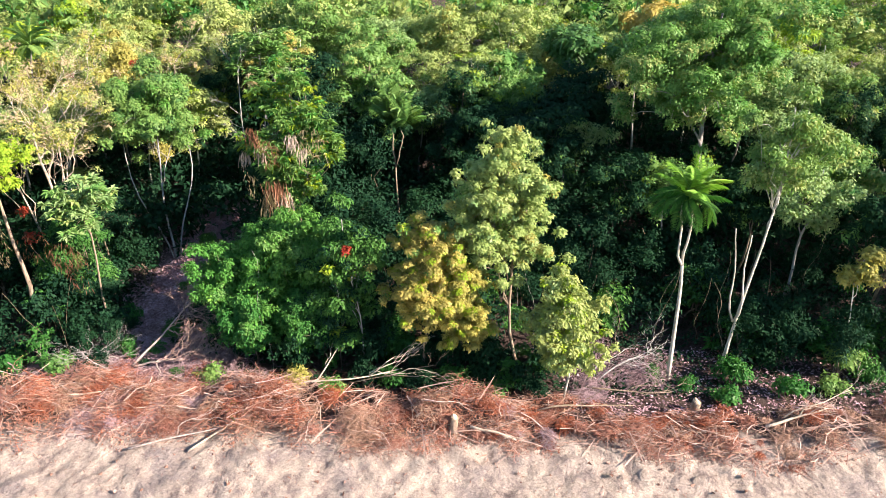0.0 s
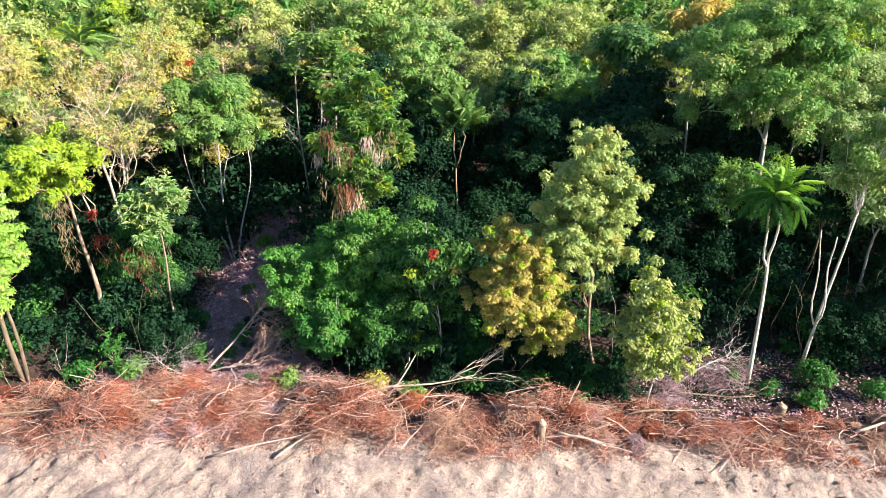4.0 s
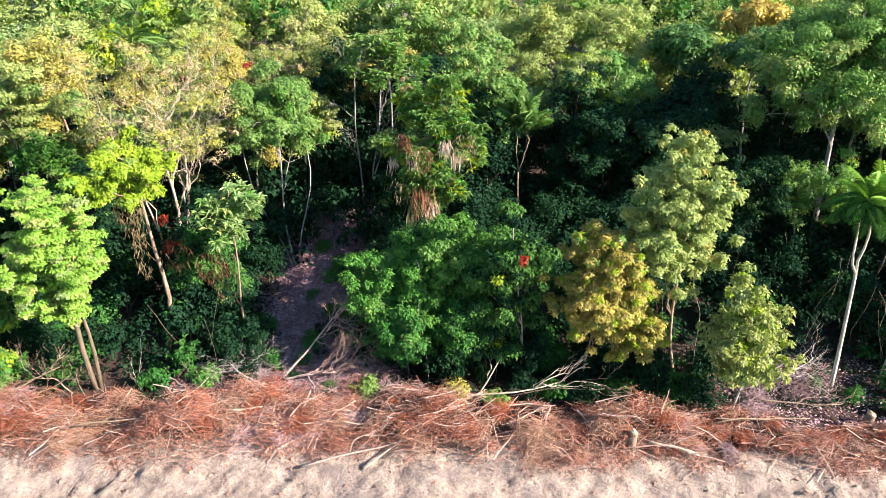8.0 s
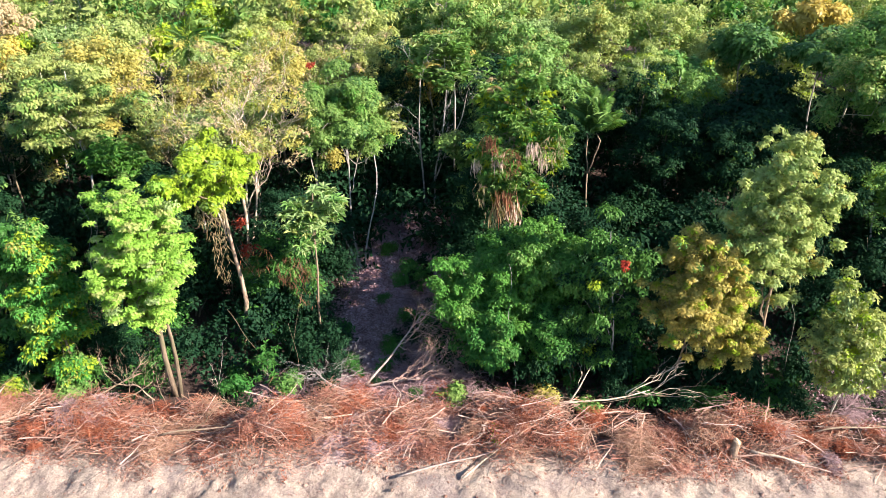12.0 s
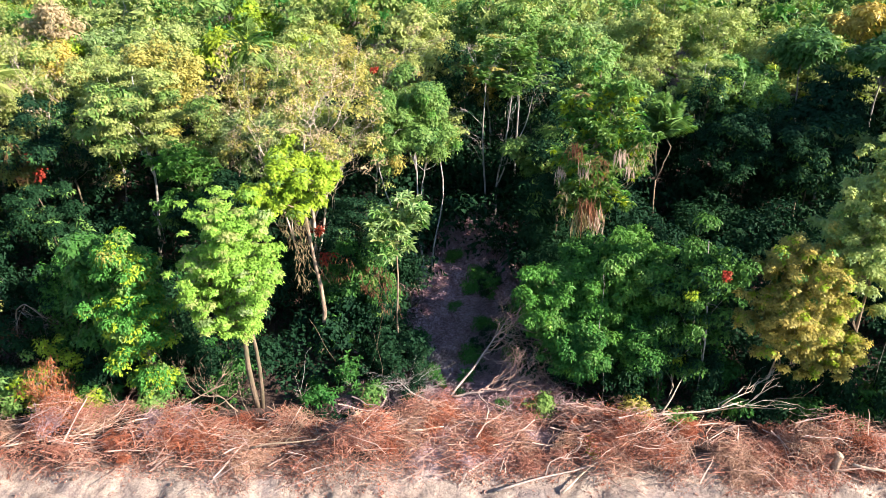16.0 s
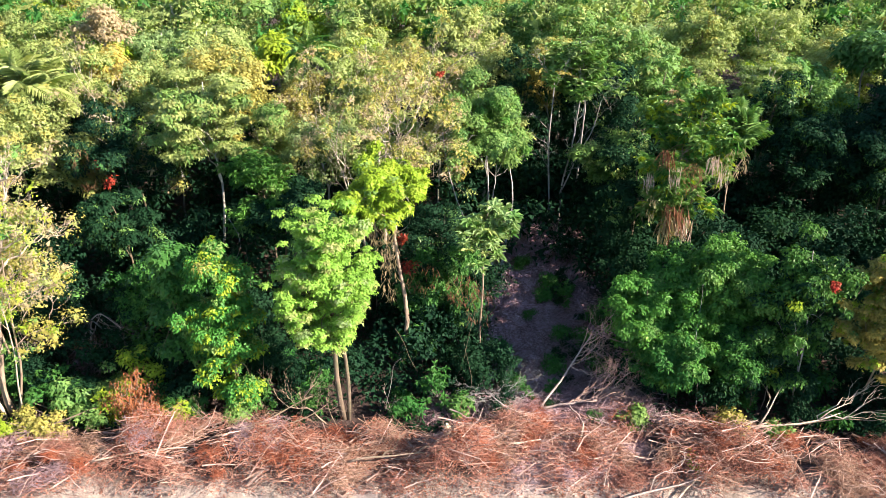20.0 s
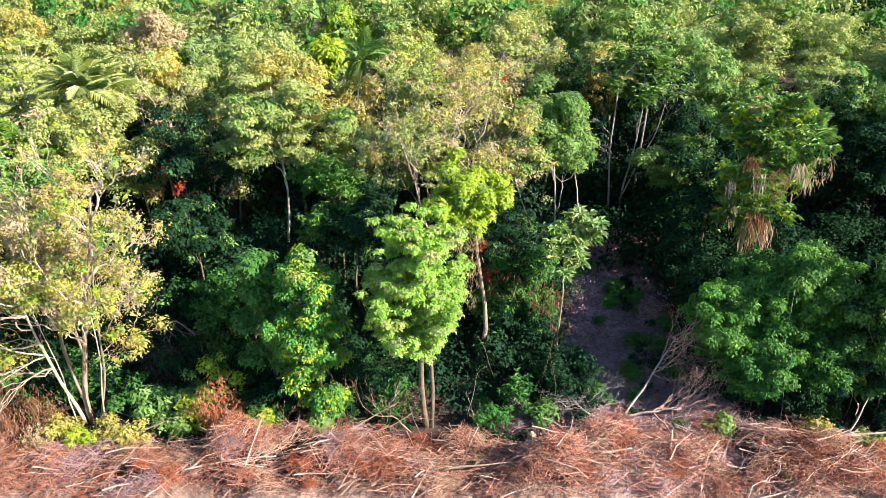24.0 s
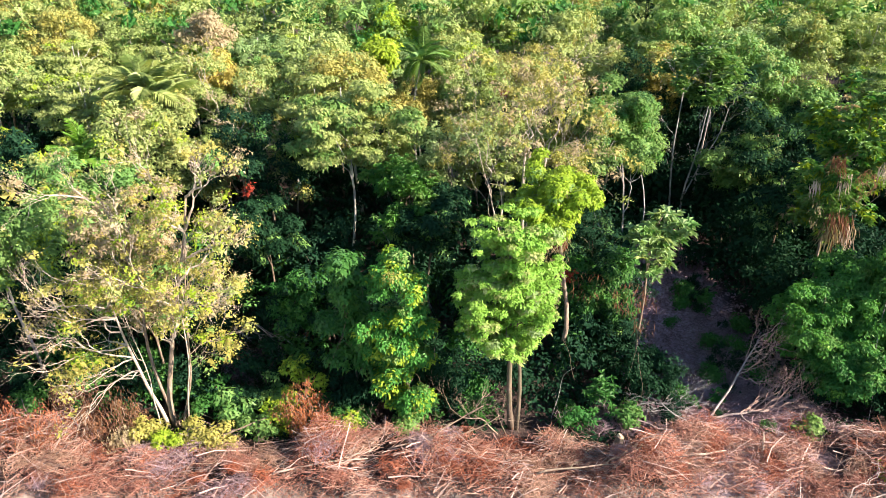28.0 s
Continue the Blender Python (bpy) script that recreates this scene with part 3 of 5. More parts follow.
tree("tree", 10.6, 29.0, 11.4, 4.2, 4.2, "mid", "fine", "big spreading tree with a full green crown", "grey", 320, 230, 0.50, 0.2, 0.2, None, 9, extra=(("bush", 0.3, "fine"), ("pale", 0.4, "fine")), grow=0.98)
tree("tree", -11.6, 21.8, 6.6, 3.7, 1.3, "mint", "big", "young tree with large pale leathery leaves in rosettes", "tan", 46, 34, 0.30, 0.1, 0.07, (-11.7, 22.0), 9, hollow=0.55, extra=(("mid", 0.5, "big"), ("pale", 0.2, "big")), grow=0.75)
tree("tree", -14.8, 22.0, 7.6, 5.2, 1.65, "lime", "fine", "yellow-green umbrella-crowned tree hung with dry creepers", "tan", 150, 190, 0.26, -0.5, 0.14, (-14.5, 21.9), 9, extra=(("mid", 0.2, "fine"),))
tree("tree", -16.2, 19.5, 7.3, 2.4, 1.7, "bright", "layer", "bright green feathery tree on a twin brown trunk", "brown", 400, 128, 0.24, 0.1, 0.15, (-15.95, 19.5), 10, stems=2, hollow=0.45, extra=(("pale", 0.3, "layer"), ("mint", 0.1, "layer")), grow=0.8)
tree("tree", -19.2, 19.6, 6.3, 0.3, 1.45, "bush", "broad", "slim tree wrapped in yellow-green climbers", "brown", 220, 105, 0.28, 0.2, 0.07, None, 8, extra=(("lime", 0.6, "broad"), ("mid", 0.3, "broad"), ("olive", 0.1, "fine")), grow=0.68)
tree("tree", -20.6, 20.5, 6.0, 1.0, 1.1, "deep", "broad", "dark green tree close behind a climber-wrapped one", "brown", 60, 110, 0.36, 0.2, 0.06, None, 5, extra=(("blue", 0.3, "broad"),))
tree("tree", -5.25, 24.5, 9.6, 2.9, 2.1, "mid", "droop", "climber-laden tree with long hanging leaves and dead tufts", "tan", 125, 88, 0.42, 0.15, 0.10, (-5.0, 24.3), 6,
     extra=(("lime", 0.5, "droop"), ("bush", 0.35, "droop"), ("deep", 0.25, "droop"), ("dry", 0.08, "droop")), grow=0.85)
palm(-1.9, 28.8, 5.3, 1.7, "mid", "slim palm with a full upright green crown", 2, 0.06, 30, "tan", steep=0.98, fall=0.75)
tree("tree", -11.7, 28.6, 8.4, 3.7, 2.5, "mid", "fine", "slender tree with a dark bluish green crown on thin stems", "grey", 130, 300, 0.46, 0.35, 0.08, (-10.9, 26.8), 6, stems=3, extra=(("blue", 0.45, "fine"), ("bush", 0.25, "fine")))
tree("tree", -7.6, 31.6, 9.3, 6.0, 2.1, "mid", "big", "dark tree with large pale-backed leaves", "grey", 90, 60, 0.45, -0.1, 0.09, (-7.2, 32.2), 5, extra=(("mint", 0.3, "big"),), grow=0.8)
tree("tree", -21.6, 28.4, 8.9, 4.4, 2.5, "pale", "layer", "round light green tree on a straight pale trunk", "white", 120, 330, 0.52, 0.0, 0.10, (-21.6, 27.6), 8, extra=(("mid", 0.3, "broad"),))
palm(-29.8, 31.5, 6.5, 2.1, "pale", "yellow-green feather palm in the canopy", 1, 0.10, 26, "tan", steep=0.72, fall=1.1)
palm(-31.5, 28.8, 4.9, 1.7, "bright", "yellow-green feather palm in the canopy", 1, 0.10, 24, "tan", steep=0.72, fall=1.2)
tree("tree", -5.4, 44, 8.6, 4.5, 0.95, "pale", "fine", "narrow light green tree standing above the canopy", "white", 43, 86, 0.5, 0.3, 0.09, None, 4, grow=1.5)
tree("tree", -2.9, 45, 8.8, 3.6, 1.7, "pale", "fine", "light green tree standing above the canopy", "white", 72, 92, 0.55, 0.3, 0.1, None, 4, grow=1.5)
tree("tree", 6.2, 35.6, 8.4, 5.6, 2.3, "blue", "broad", "wide bluish grey-green crown", "grey", 60, 107, 0.6, 0.0, 0.1, None, 5, grow=1.5)
tree("tree", 8.9, 34.0, 8.6, 6.0, 1.9, "blue", "broad", "wide bluish grey-green crown", "grey", 52, 107, 0.55, 0.0, 0.1, None, 5, grow=1.5)
tree("tree", 11.2, 40.6, 8.9, 6.0, 1.9, "gold", "broad", "yellow-flowering crown in the canopy", "tan", 48, 92, 0.55, 0.0, 0.1, None, 4, grow=1.5)
tree("tree", 3.4, 35.5, 7.5, 2.6, 2.0, "mid", "broad", "round dark green crown of a forest tree", "brown", 72, 100, 0.6, 0.1, 0.1, None, 5, grow=1.5)
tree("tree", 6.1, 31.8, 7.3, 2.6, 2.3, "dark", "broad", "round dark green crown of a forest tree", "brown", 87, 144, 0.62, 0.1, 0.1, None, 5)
tree("tree", -14.6, 33.2, 9.1, 5.0, 1.4, "olive", "fine", "tall tree with a sparse olive brown crown", "tan", 42, 163, 0.5, 0.0, 0.09, None, 5)
tree("tree", -12.0, 40.4, 8.7, 4.9, 2.3, "pale", "fine", "pale green tree with a sun-bleached crown", "white", 60, 107, 0.6, 0.0, 0.1, None, 5, grow=1.5)
tree("tree", -24.4, 38.6, 8.3, 5.4, 2.5, "pale", "layer", "pale flat-topped crown in the canopy", "white", 60, 107, 0.6, 0.0, 0.1, None, 5, grow=1.5)
tree("tree", -28.5, 36.4, 7.6, 5.2, 1.7, "gold", "fine", "golden brown crown in the canopy", "tan", 48, 92, 0.5, 0.0, 0.1, None, 4, grow=1.5)
tree("tree", -21.1, 37.6, 8.0, 5.5, 1.4, "lime", "broad", "yellow-green crown in the canopy", "tan", 43, 78, 0.5, 0.0, 0.1, None, 4, grow=1.5)
tree("tree", -29.3, 38.5, 9.6, 6.2, 1.9, "dry", "fine", "tall tree with a dry pinkish crown", "white", 43, 78, 0.5, 0.0, 0.1, None, 5, grow=1.5)


tree("tree", -19.3, 26.0, 6.6, 2.4, 1.7, "bush", "droop", "green tree with long drooping leaves below taller crowns", "brown", 70, 88, 0.4, 0.1, 0.07, None, 6, extra=(("mid", 0.5, "droop"), ("deep", 0.2, "droop")), grow=0.8)
tree("shrub", -12.5, 22.9, 4.3, 0.2, 1.1, "deep", "broad", "tall climber-covered bush around a young tree", "brown", 110, 100, 0.26, 0.1, 0.05, None, 6, "shrub", extra=(("mid", 0.2, "broad"), ("dark", 0.3, "broad")), grow=0.68)
tree("shrub", -13.6, 23.4, 3.8, 0.2, 1.2, "deep", "broad", "tall dark bush hung with creepers", "brown", 110, 100, 0.26, 0.1, 0.05, None, 6, "shrub", extra=(("bush", 0.2, "broad"), ("dark", 0.3, "broad")), grow=0.68)
tree("tree", -22.6, 22.9, 3.9, 0.2, 1.5, "deep", "broad", "dark green young tree in the undergrowth", "brown", 110, 100, 0.28, 0.1, 0.05, None, 6, extra=(("dark", 0.4, "broad"), ("bush", 0.25, "broad")), grow=0.7)


# ---- dry trees ----
rng = np.random.default_rng(12)
def dry_tree(x, y, top, r, label, girth, foot, leans, leaf_low, leaves, depth=4, tint="dry"):
    """Bleached stems that fork into bare twigs, with some foliage left."""
    base = np.array((foot[0], foot[1], float(land(*foot)) - 0.06))
    root = tagged(new("dry_tree"), label, "tree")
    root.location = base
    ends = []
    for dx, dy, share, gg in leans:
        g = Geo()
        tip = np.array((x - foot[0] + dx * r, y - foot[1] + dy * r, (top - base[2]) * share * 0.62))
        line = bend((dx * 0.12, dy * 0.12, 0), tip, 8, 0, 0.03)
        g.tube(line, girth * 0.6 * gg * np.linspace(1.2, 0.5, 8), 7)
        part("trunk", g, BARK["bleached"], root, smooth=True)
        g = Geo()
        for k in range(5):
            s = 3 + k if k < 5 else 7
            way = np.array((dx * 0.9, dy * 0.6, 0.75)) + unit(1)[0] * 0.75
            branching(g, line[min(s, 7)], way, (top - base[2]) * 0.16, girth * gg * 0.3, depth, 0.62, 0.14, 5, ends)
        part("limb", g, BARK["bleached"], root)
    ends = np.array(ends)
    if leaves:
        sel = ends[rng.permutation(len(ends))[: int(len(ends) * leaves)]]
        for mat, a, b in ((tint, 0, 0.3), ("olive", 0.3, 0.72), ("pale", 0.72, 1.0)):
            g = Geo()
            e = sel[int(a * len(sel)): int(b * len(sel))]
            e = e[e[:, 2] > leaf_low]
            if len(e):
                foliage(g, e, np.full(len(e), 0.32), 48, "fine", 0.68)
                part("leaf_spray", g, LEAF[mat], root, kind="stuff")
    return root


dry_tree(-15.3, 26.4, 10.3, 1.9, "half-dead tree with bleached bare branches and thin brown leaves", 0.11, (-15.2, 26.2), ((0.1, 0, 1.0, 1), (0.5, 0.1, 0.95, 0.7), (-0.6, -0.2, 0.8, 0.6)), 2.0, 0.6)


def forked_tree(x, y, stems, label, tints, category="tree", bark="bleached", twig=None):
    """A dry tree of explicit stems: (knees, girth, branches, way of the branches, depth, share of twigs with leaves)."""
    base = np.array((x, y, floor_at(x, y) - 0.06))
    root = tagged(new("dry_tree"), label, category)
    root.location = base
    ends = []
    for knees, girth, n, way, reach, depth, share in stems:
        k = np.array(knees, dtype=float) - np.array((x, y, 0))
        k[:, 2] -= base[2]
        s = np.linspace(0, len(k) - 1, 12)
        pts = np.stack([np.interp(s, np.arange(len(k)), k[:, i]) for i in range(3)], 1)
        pts[1:-1] += rng.normal(size=(10, 3)) * 0.035
        pts[1:-1] = (pts[:-2] + 2 * pts[1:-1] + pts[2:]) / 4
        g = Geo()
        g.tube(pts, girth * np.linspace(1.15, 0.35, 12), 8)
        body = part("trunk", g, BARK[bark], root, smooth=True)
        for i in range(n):
            g = Geo()
            tips = []
            s = 5 + int(6.4 * i / max(1, n - 1))
            branching(g, pts[s], np.array(way) + unit(1)[0] * 0.6, reach * rng.uniform(0.7, 1.1), girth * (0.5 if twig else 0.34), depth, 0.55, 0.10, 5, tips)
            part("limb", g, BARK[twig or bark], body)
            for q in tips:
                if rng.random() < share:
                    ends.append(q)
    if not tints or not ends:
        return
    ends = np.array(ends)
    own = rng.random(len(ends))
    a = 0.0
    for mat, share in tints:
        e = ends[(own >= a) & (own < a + share)]
        a += share
        if len(e):
            g = Geo()
            foliage(g, e, np.full(len(e), 0.30), 34, "fine", 0.62)
            part("leaf_spray", g, LEAF[mat], root, kind="stuff")


forked_tree(-25.9, 19.6, (
    (((-25.95, 19.6, 0), (-26.0, 19.6, 1.2), (-25.65, 19.6, 2.6), (-25.5, 19.7, 3.9), (-24.8, 19.7, 5.4), (-24.5, 19.8, 7.4)), 0.078, 12, (0.2, -0.2, 0.75), 0.95, 4, 0.24),
    (((-25.75, 19.55, 0), (-25.1, 19.5, 2.0), (-25.0, 19.5, 4.0), (-24.6, 19.5, 6.4)), 0.034, 6, (0.5, -0.2, 0.7), 0.8, 3, 0.5),
    (((-25.9, 19.7, 0), (-26.5, 20.0, 2.4), (-26.3, 20.1, 4.4), (-26.9, 20.2, 7.2)), 0.050, 9, (-0.35, -0.2, 0.8), 0.95, 4, 0.34)),
    "dry golden tree with several pale leaning stems", (("olive", 0.34), ("dry", 0.26), ("pale", 0.24), ("lime", 0.10), ("mid", 0.06)), "tree", "tan", "bleached")
forked_tree(-26.15, 19.45, (
    (((-26.1, 19.45, 0), (-26.6, 19.4, 2.5), (-27.0, 19.4, 4.9)), 0.052, 12, (-0.95, -0.1, 0.12), 1.05, 4, 0.06),),
    "bare bleached stem leaning out with fans of twigs", (("olive", 1.0),), "tree", "bleached", "bleached")
forked_tree(-24.9, 22.6, (
    (((-24.9, 22.6, 0), (-24.6, 22.6, 1.6), (-24.1, 22.5, 1.9), (-23.3, 22.4, 1.1)), 0.026, 8, (0.3, -0.2, -0.2), 0.5, 3, 0.05),),
    "broken bare grey branch hanging among dark undergrowth", (("brown", 1.0),), "branch", "rosy")
forked_tree(-26.4, 19.3, (
    (((-26.3, 19.3, 0), (-26.2, 19.2, 2.2), (-26.5, 19.2, 4.2)), 0.020, 6, (-0.4, -0.2, 0.6), 0.7, 4, 0.35),
    (((-25.5, 19.3, 0), (-25.0, 19.2, 2.6), (-24.9, 19.2, 5.6)), 0.024, 8, (0.2, -0.2, 0.8), 0.7, 4, 0.3)),
    "thin bleached saplings with a few yellow-green leaves", (("olive", 0.5), ("lime", 0.3), ("mid", 0.2)))
forked_tree(-8.3, 30.9, (
    (((-8.5, 30.9, 0), (-8.55, 30.9, 2.6), (-8.7, 30.9, 4.6), (-8.6, 30.9, 7.2)), 0.046, 6, (-0.25, 0, 0.9), 0.7, 3, 0.0),
    (((-8.0, 30.9, 0), (-8.1, 30.8, 2.4), (-7.7, 30.9, 4.4), (-7.5, 30.9, 7.0)), 0.046, 7, (0.25, 0, 0.9), 0.7, 3, 0.0),
    (((-8.1, 30.85, 2.4), (-7.6, 30.8, 3.8), (-6.9, 30.9, 5.2), (-6.7, 30.9, 6.4)), 0.030, 5, (0.45, 0, 0.7), 0.6, 3, 0.0)),
    "bare forked pale grey stems before the black inside of the wood", (), "tree", "grey")
dry_tree(-13.2, 36.0, 9.4, 1.3, "thin dead tree with bare white twigs", 0.07, (-13.2, 36.0), ((0.1, 0, 1.0, 1), (-0.3, 0, 0.9, 0.7)), 1.0, 0.25, 3)
dry_tree(-26.5, 31.0, 8.9, 1.2, "thin bleached tree in the canopy", 0.07, (-26.4, 31.0), ((0.1, 0, 1.0, 1), (0.4, 0, 0.9, 0.6)), 1.0, 0.5, 3)
tree("tree", -26.9, 21.3, 7.6, 1.6, 2.5, "dry", "fine", "bushy tree with golden olive leaves among dry twigs", "tan", 300, 62, 0.24, 0.1, 0.07, None, 12, extra=(("gold", 0.12, "fine"), ("olive", 0.5, "fine"), ("pale", 0.35, "fine"), ("lime", 0.2, "fine"), ("mid", 0.1, "fine")), grow=0.85)

# ---- the canopy behind: a few kinds, copied ----
rng = np.random.default_rng(13)
KINDS = []
for i, (leaf, kind, r, h, lab, bark, extra) in enumerate((
        ("mid", "broad", 2.0, 7.2, "mid-green broadleaf forest tree", "brown", "pale"),
        ("dark", "broad", 1.9, 6.8, "dark green broadleaf forest tree, darkened further for shade", "brown", "mid"),
        ("pale", "fine", 1.8, 7.4, "light green fine-leaved forest tree", "white", "mid"),
        ("mid", "fine", 2.2, 7.0, "dense green fine-leaved forest tree", "grey", "lime"),
        ("mint", "fine", 2.0, 6.6, "greyish light green forest tree", "grey", "blue"),
        ("pale", "fine", 1.7, 7.2, "pale olive forest tree with thin foliage", "tan", "olive"),
        ("pale", "layer", 2.1, 7.4, "light green forest tree with layered foliage", "white", "lime"),
        ("dark", "fine", 2.1, 7.4, "tall dark green forest tree, deepened to stand for shade", "brown", "blue"),
        ("lime", "broad", 1.6, 7.0, "yellow-green forest tree with a small crown", "tan", "mid"),
        ("olive", "fine", 1.6, 7.4, "forest tree with drying olive foliage", "white", "pale"))):
    KINDS.append(tree("tree", 0, -40 - 6 * i, h, 2.9, r + 0.55, leaf, kind, lab, bark, 105, 80 if kind == "broad" else 88, 0.45, 0.1, 0.11, (0, -40 - 6 * i), 4, group="forest trees", extra=((extra, 0.25, kind),), hollow=0.55, grow=1.06 if kind == "broad" else 1.16))

TAKEN = [(10.6, 29.0, 3.6), (-11.6, 28.6, 2.2), (-7.8, 31.7, 2.4), (-21.8, 28.6, 2.4), (-29.8, 31.5, 2.2), (-31.5, 28.8, 2.0), (-1.9, 28.3, 2.4), (-15.3, 26.4, 2.4),
         (6.2, 35.6, 2.0), (8.9, 34.0, 1.8), (11.2, 40.6, 1.8), (3.4, 35.5, 2.0), (6.1, 31.8, 2.2), (-14.6, 33.2, 1.6), (-12.0, 40.4, 2.0), (-24.4, 38.6, 2.2), (-28.5, 36.4, 1.6),
         (-21.1, 37.6, 1.6), (-29.3, 38.5, 1.8), (-5.4, 44, 1.4), (-2.9, 45, 1.8), (-26.5, 31, 1.4), (-13.2, 36, 1.3), (-5.3, 24.5, 2.5)]


def free(x, y, need=0.0):
    if trail(x, y) or (abs(x + 8.6) < 2.0 and 20 < y < 30):
        return False
    return all((x - a) ** 2 + (y - b) ** 2 > (c + need) ** 2 for a, b, c in TAKEN)


def plant(i, x, y, size, drop=0.0):
    m = pose(x, y, float(land(x, y)) - 0.05 - drop, rng.normal() * 2, rng.normal() * 2, rng.uniform(0, 360)) @ Matrix.Diagonal((size, size, size * rng.uniform(0.92, 1.08), 1))
    copy_thing(KINDS[i], m)


y = 29.5
while y < 50:
    step = 2.62 + 0.07 * (y - 29)
    x = -20 - 0.60 * y
    while x < 0.60 * y + 4:
        px, py = x + rng.uniform(-0.8, 0.8), y + rng.uniform(-0.8, 0.8)
        if free(px, py, 0.0):
            warm = rng.random() < (0.9 if px < -10 else 0.65)
            # darker kinds here put the big tree's shadow into the leaf colour
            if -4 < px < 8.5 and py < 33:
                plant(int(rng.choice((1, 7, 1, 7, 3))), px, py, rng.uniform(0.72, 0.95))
                x += step
                continue
            plant(int(rng.choice((2, 6, 2, 5, 6, 5, 6, 4, 5, 9, 6, 2, 8, 9, 5) if warm else (0, 1, 3, 4, 2, 4, 6, 7) if py < 37 else (0, 2, 3, 4, 6, 4, 2, 8))), px, py, rng.uniform(0.74, 1.10) * (0.86 if py < 32 else 1.0))
        x += step
    y += step * 0.95
for k in KINDS:
    k.location.y, k.location.x = 47 + rng.uniform(-4, 8), rng.uniform(-40, 20)
    k.location.z = float(land(k.location.x, k.location.y))

# trees beyond the ends of the front row; unseen right ones added to shade the wood
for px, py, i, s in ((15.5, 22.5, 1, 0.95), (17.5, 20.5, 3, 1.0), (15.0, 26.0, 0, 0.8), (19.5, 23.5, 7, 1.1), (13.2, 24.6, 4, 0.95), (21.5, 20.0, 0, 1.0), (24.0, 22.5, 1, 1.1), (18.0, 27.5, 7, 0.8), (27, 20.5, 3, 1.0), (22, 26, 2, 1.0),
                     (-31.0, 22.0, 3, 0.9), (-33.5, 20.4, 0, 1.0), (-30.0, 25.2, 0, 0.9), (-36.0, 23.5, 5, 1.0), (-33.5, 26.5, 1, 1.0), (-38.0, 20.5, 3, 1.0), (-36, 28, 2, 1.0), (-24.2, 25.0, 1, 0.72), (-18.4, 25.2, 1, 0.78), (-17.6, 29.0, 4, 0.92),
                     # from (-6.2, 26.3) on: dark trees added to shade the track and its end
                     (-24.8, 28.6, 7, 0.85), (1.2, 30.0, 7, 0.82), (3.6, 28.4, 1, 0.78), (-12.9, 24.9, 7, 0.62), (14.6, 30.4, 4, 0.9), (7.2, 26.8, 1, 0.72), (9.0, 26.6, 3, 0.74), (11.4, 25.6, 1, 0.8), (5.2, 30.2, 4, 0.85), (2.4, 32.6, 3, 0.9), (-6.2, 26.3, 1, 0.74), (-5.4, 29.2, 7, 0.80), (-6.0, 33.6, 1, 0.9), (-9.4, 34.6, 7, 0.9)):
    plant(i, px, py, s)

# the wood beyond
def far_wood():
    for leaf, n, lab in (("deep", 620, "far dark green forest canopy"), ("mid", 620, "far green forest canopy"), ("pale", 700, "far pale forest canopy")):
        g = Geo()
        y = 41 + 20 * rng.random(n)
        x = -9 + rng.uniform(-1, 1, n) * (14 + 0.72 * y)
        z = land(x, y) + 2.2 + 4.6 * np.sqrt(rng.random(n)) + 1.2 * np.sin(x * 0.7) * np.cos(y * 0.6)
        foliage(g, np.stack([x, y, z], 1), np.full(n, 1.0), 105, "broad", 1.1)
        tagged(new("far_forest", g.mesh("far_forest", LEAF[leaf])), lab + " closing the view", "forest", kind="stuff")


far_wood()

# far palms beyond the canopy
for px, py, h in ((-44, 52, 9.0), (-40, 50, 8.6), (-36.5, 54, 9.2), (-47, 47, 8.8), (-12, 52, 9.4)):
    palm(px, py, h, 2.9, "dark", "far dark feather palm above the canopy", 1, 0.16, 20, "brown", steep=0.55, group="far palms")
palm(-18.9, 34.4, 7.4, 1.5, "mid", "small palm crown in the canopy", 1, 0.08, 18, "grey", steep=0.6)

# ---- undergrowth ----
rng = np.random.default_rng(14)
# shrub greens are darkened to carry the shade under the crowns
SHRUBS = []
for i, (h, r, leaf, kind, lab, n, each) in enumerate((
        (1.6, 0.9, "dark", "broad", "dark green shrub of the forest floor, darkened further for shade", 15, 50), (1.0, 0.8, "deep", "broad", "low green shrub of the forest floor", 10, 90), (2.6, 1.1, "dark", "fine", "tall shrub of small leaves, its dark green deepened for shade", 20, 70),
        (1.3, 0.8, "deep", "big", "shrub with large green leaves", 12, 46), (2.0, 0.95, "dark", "fine", "leggy sapling, its dark green deepened for shade", 18, 90))):
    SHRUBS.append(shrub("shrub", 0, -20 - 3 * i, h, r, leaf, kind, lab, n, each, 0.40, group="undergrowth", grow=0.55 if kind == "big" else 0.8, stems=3))
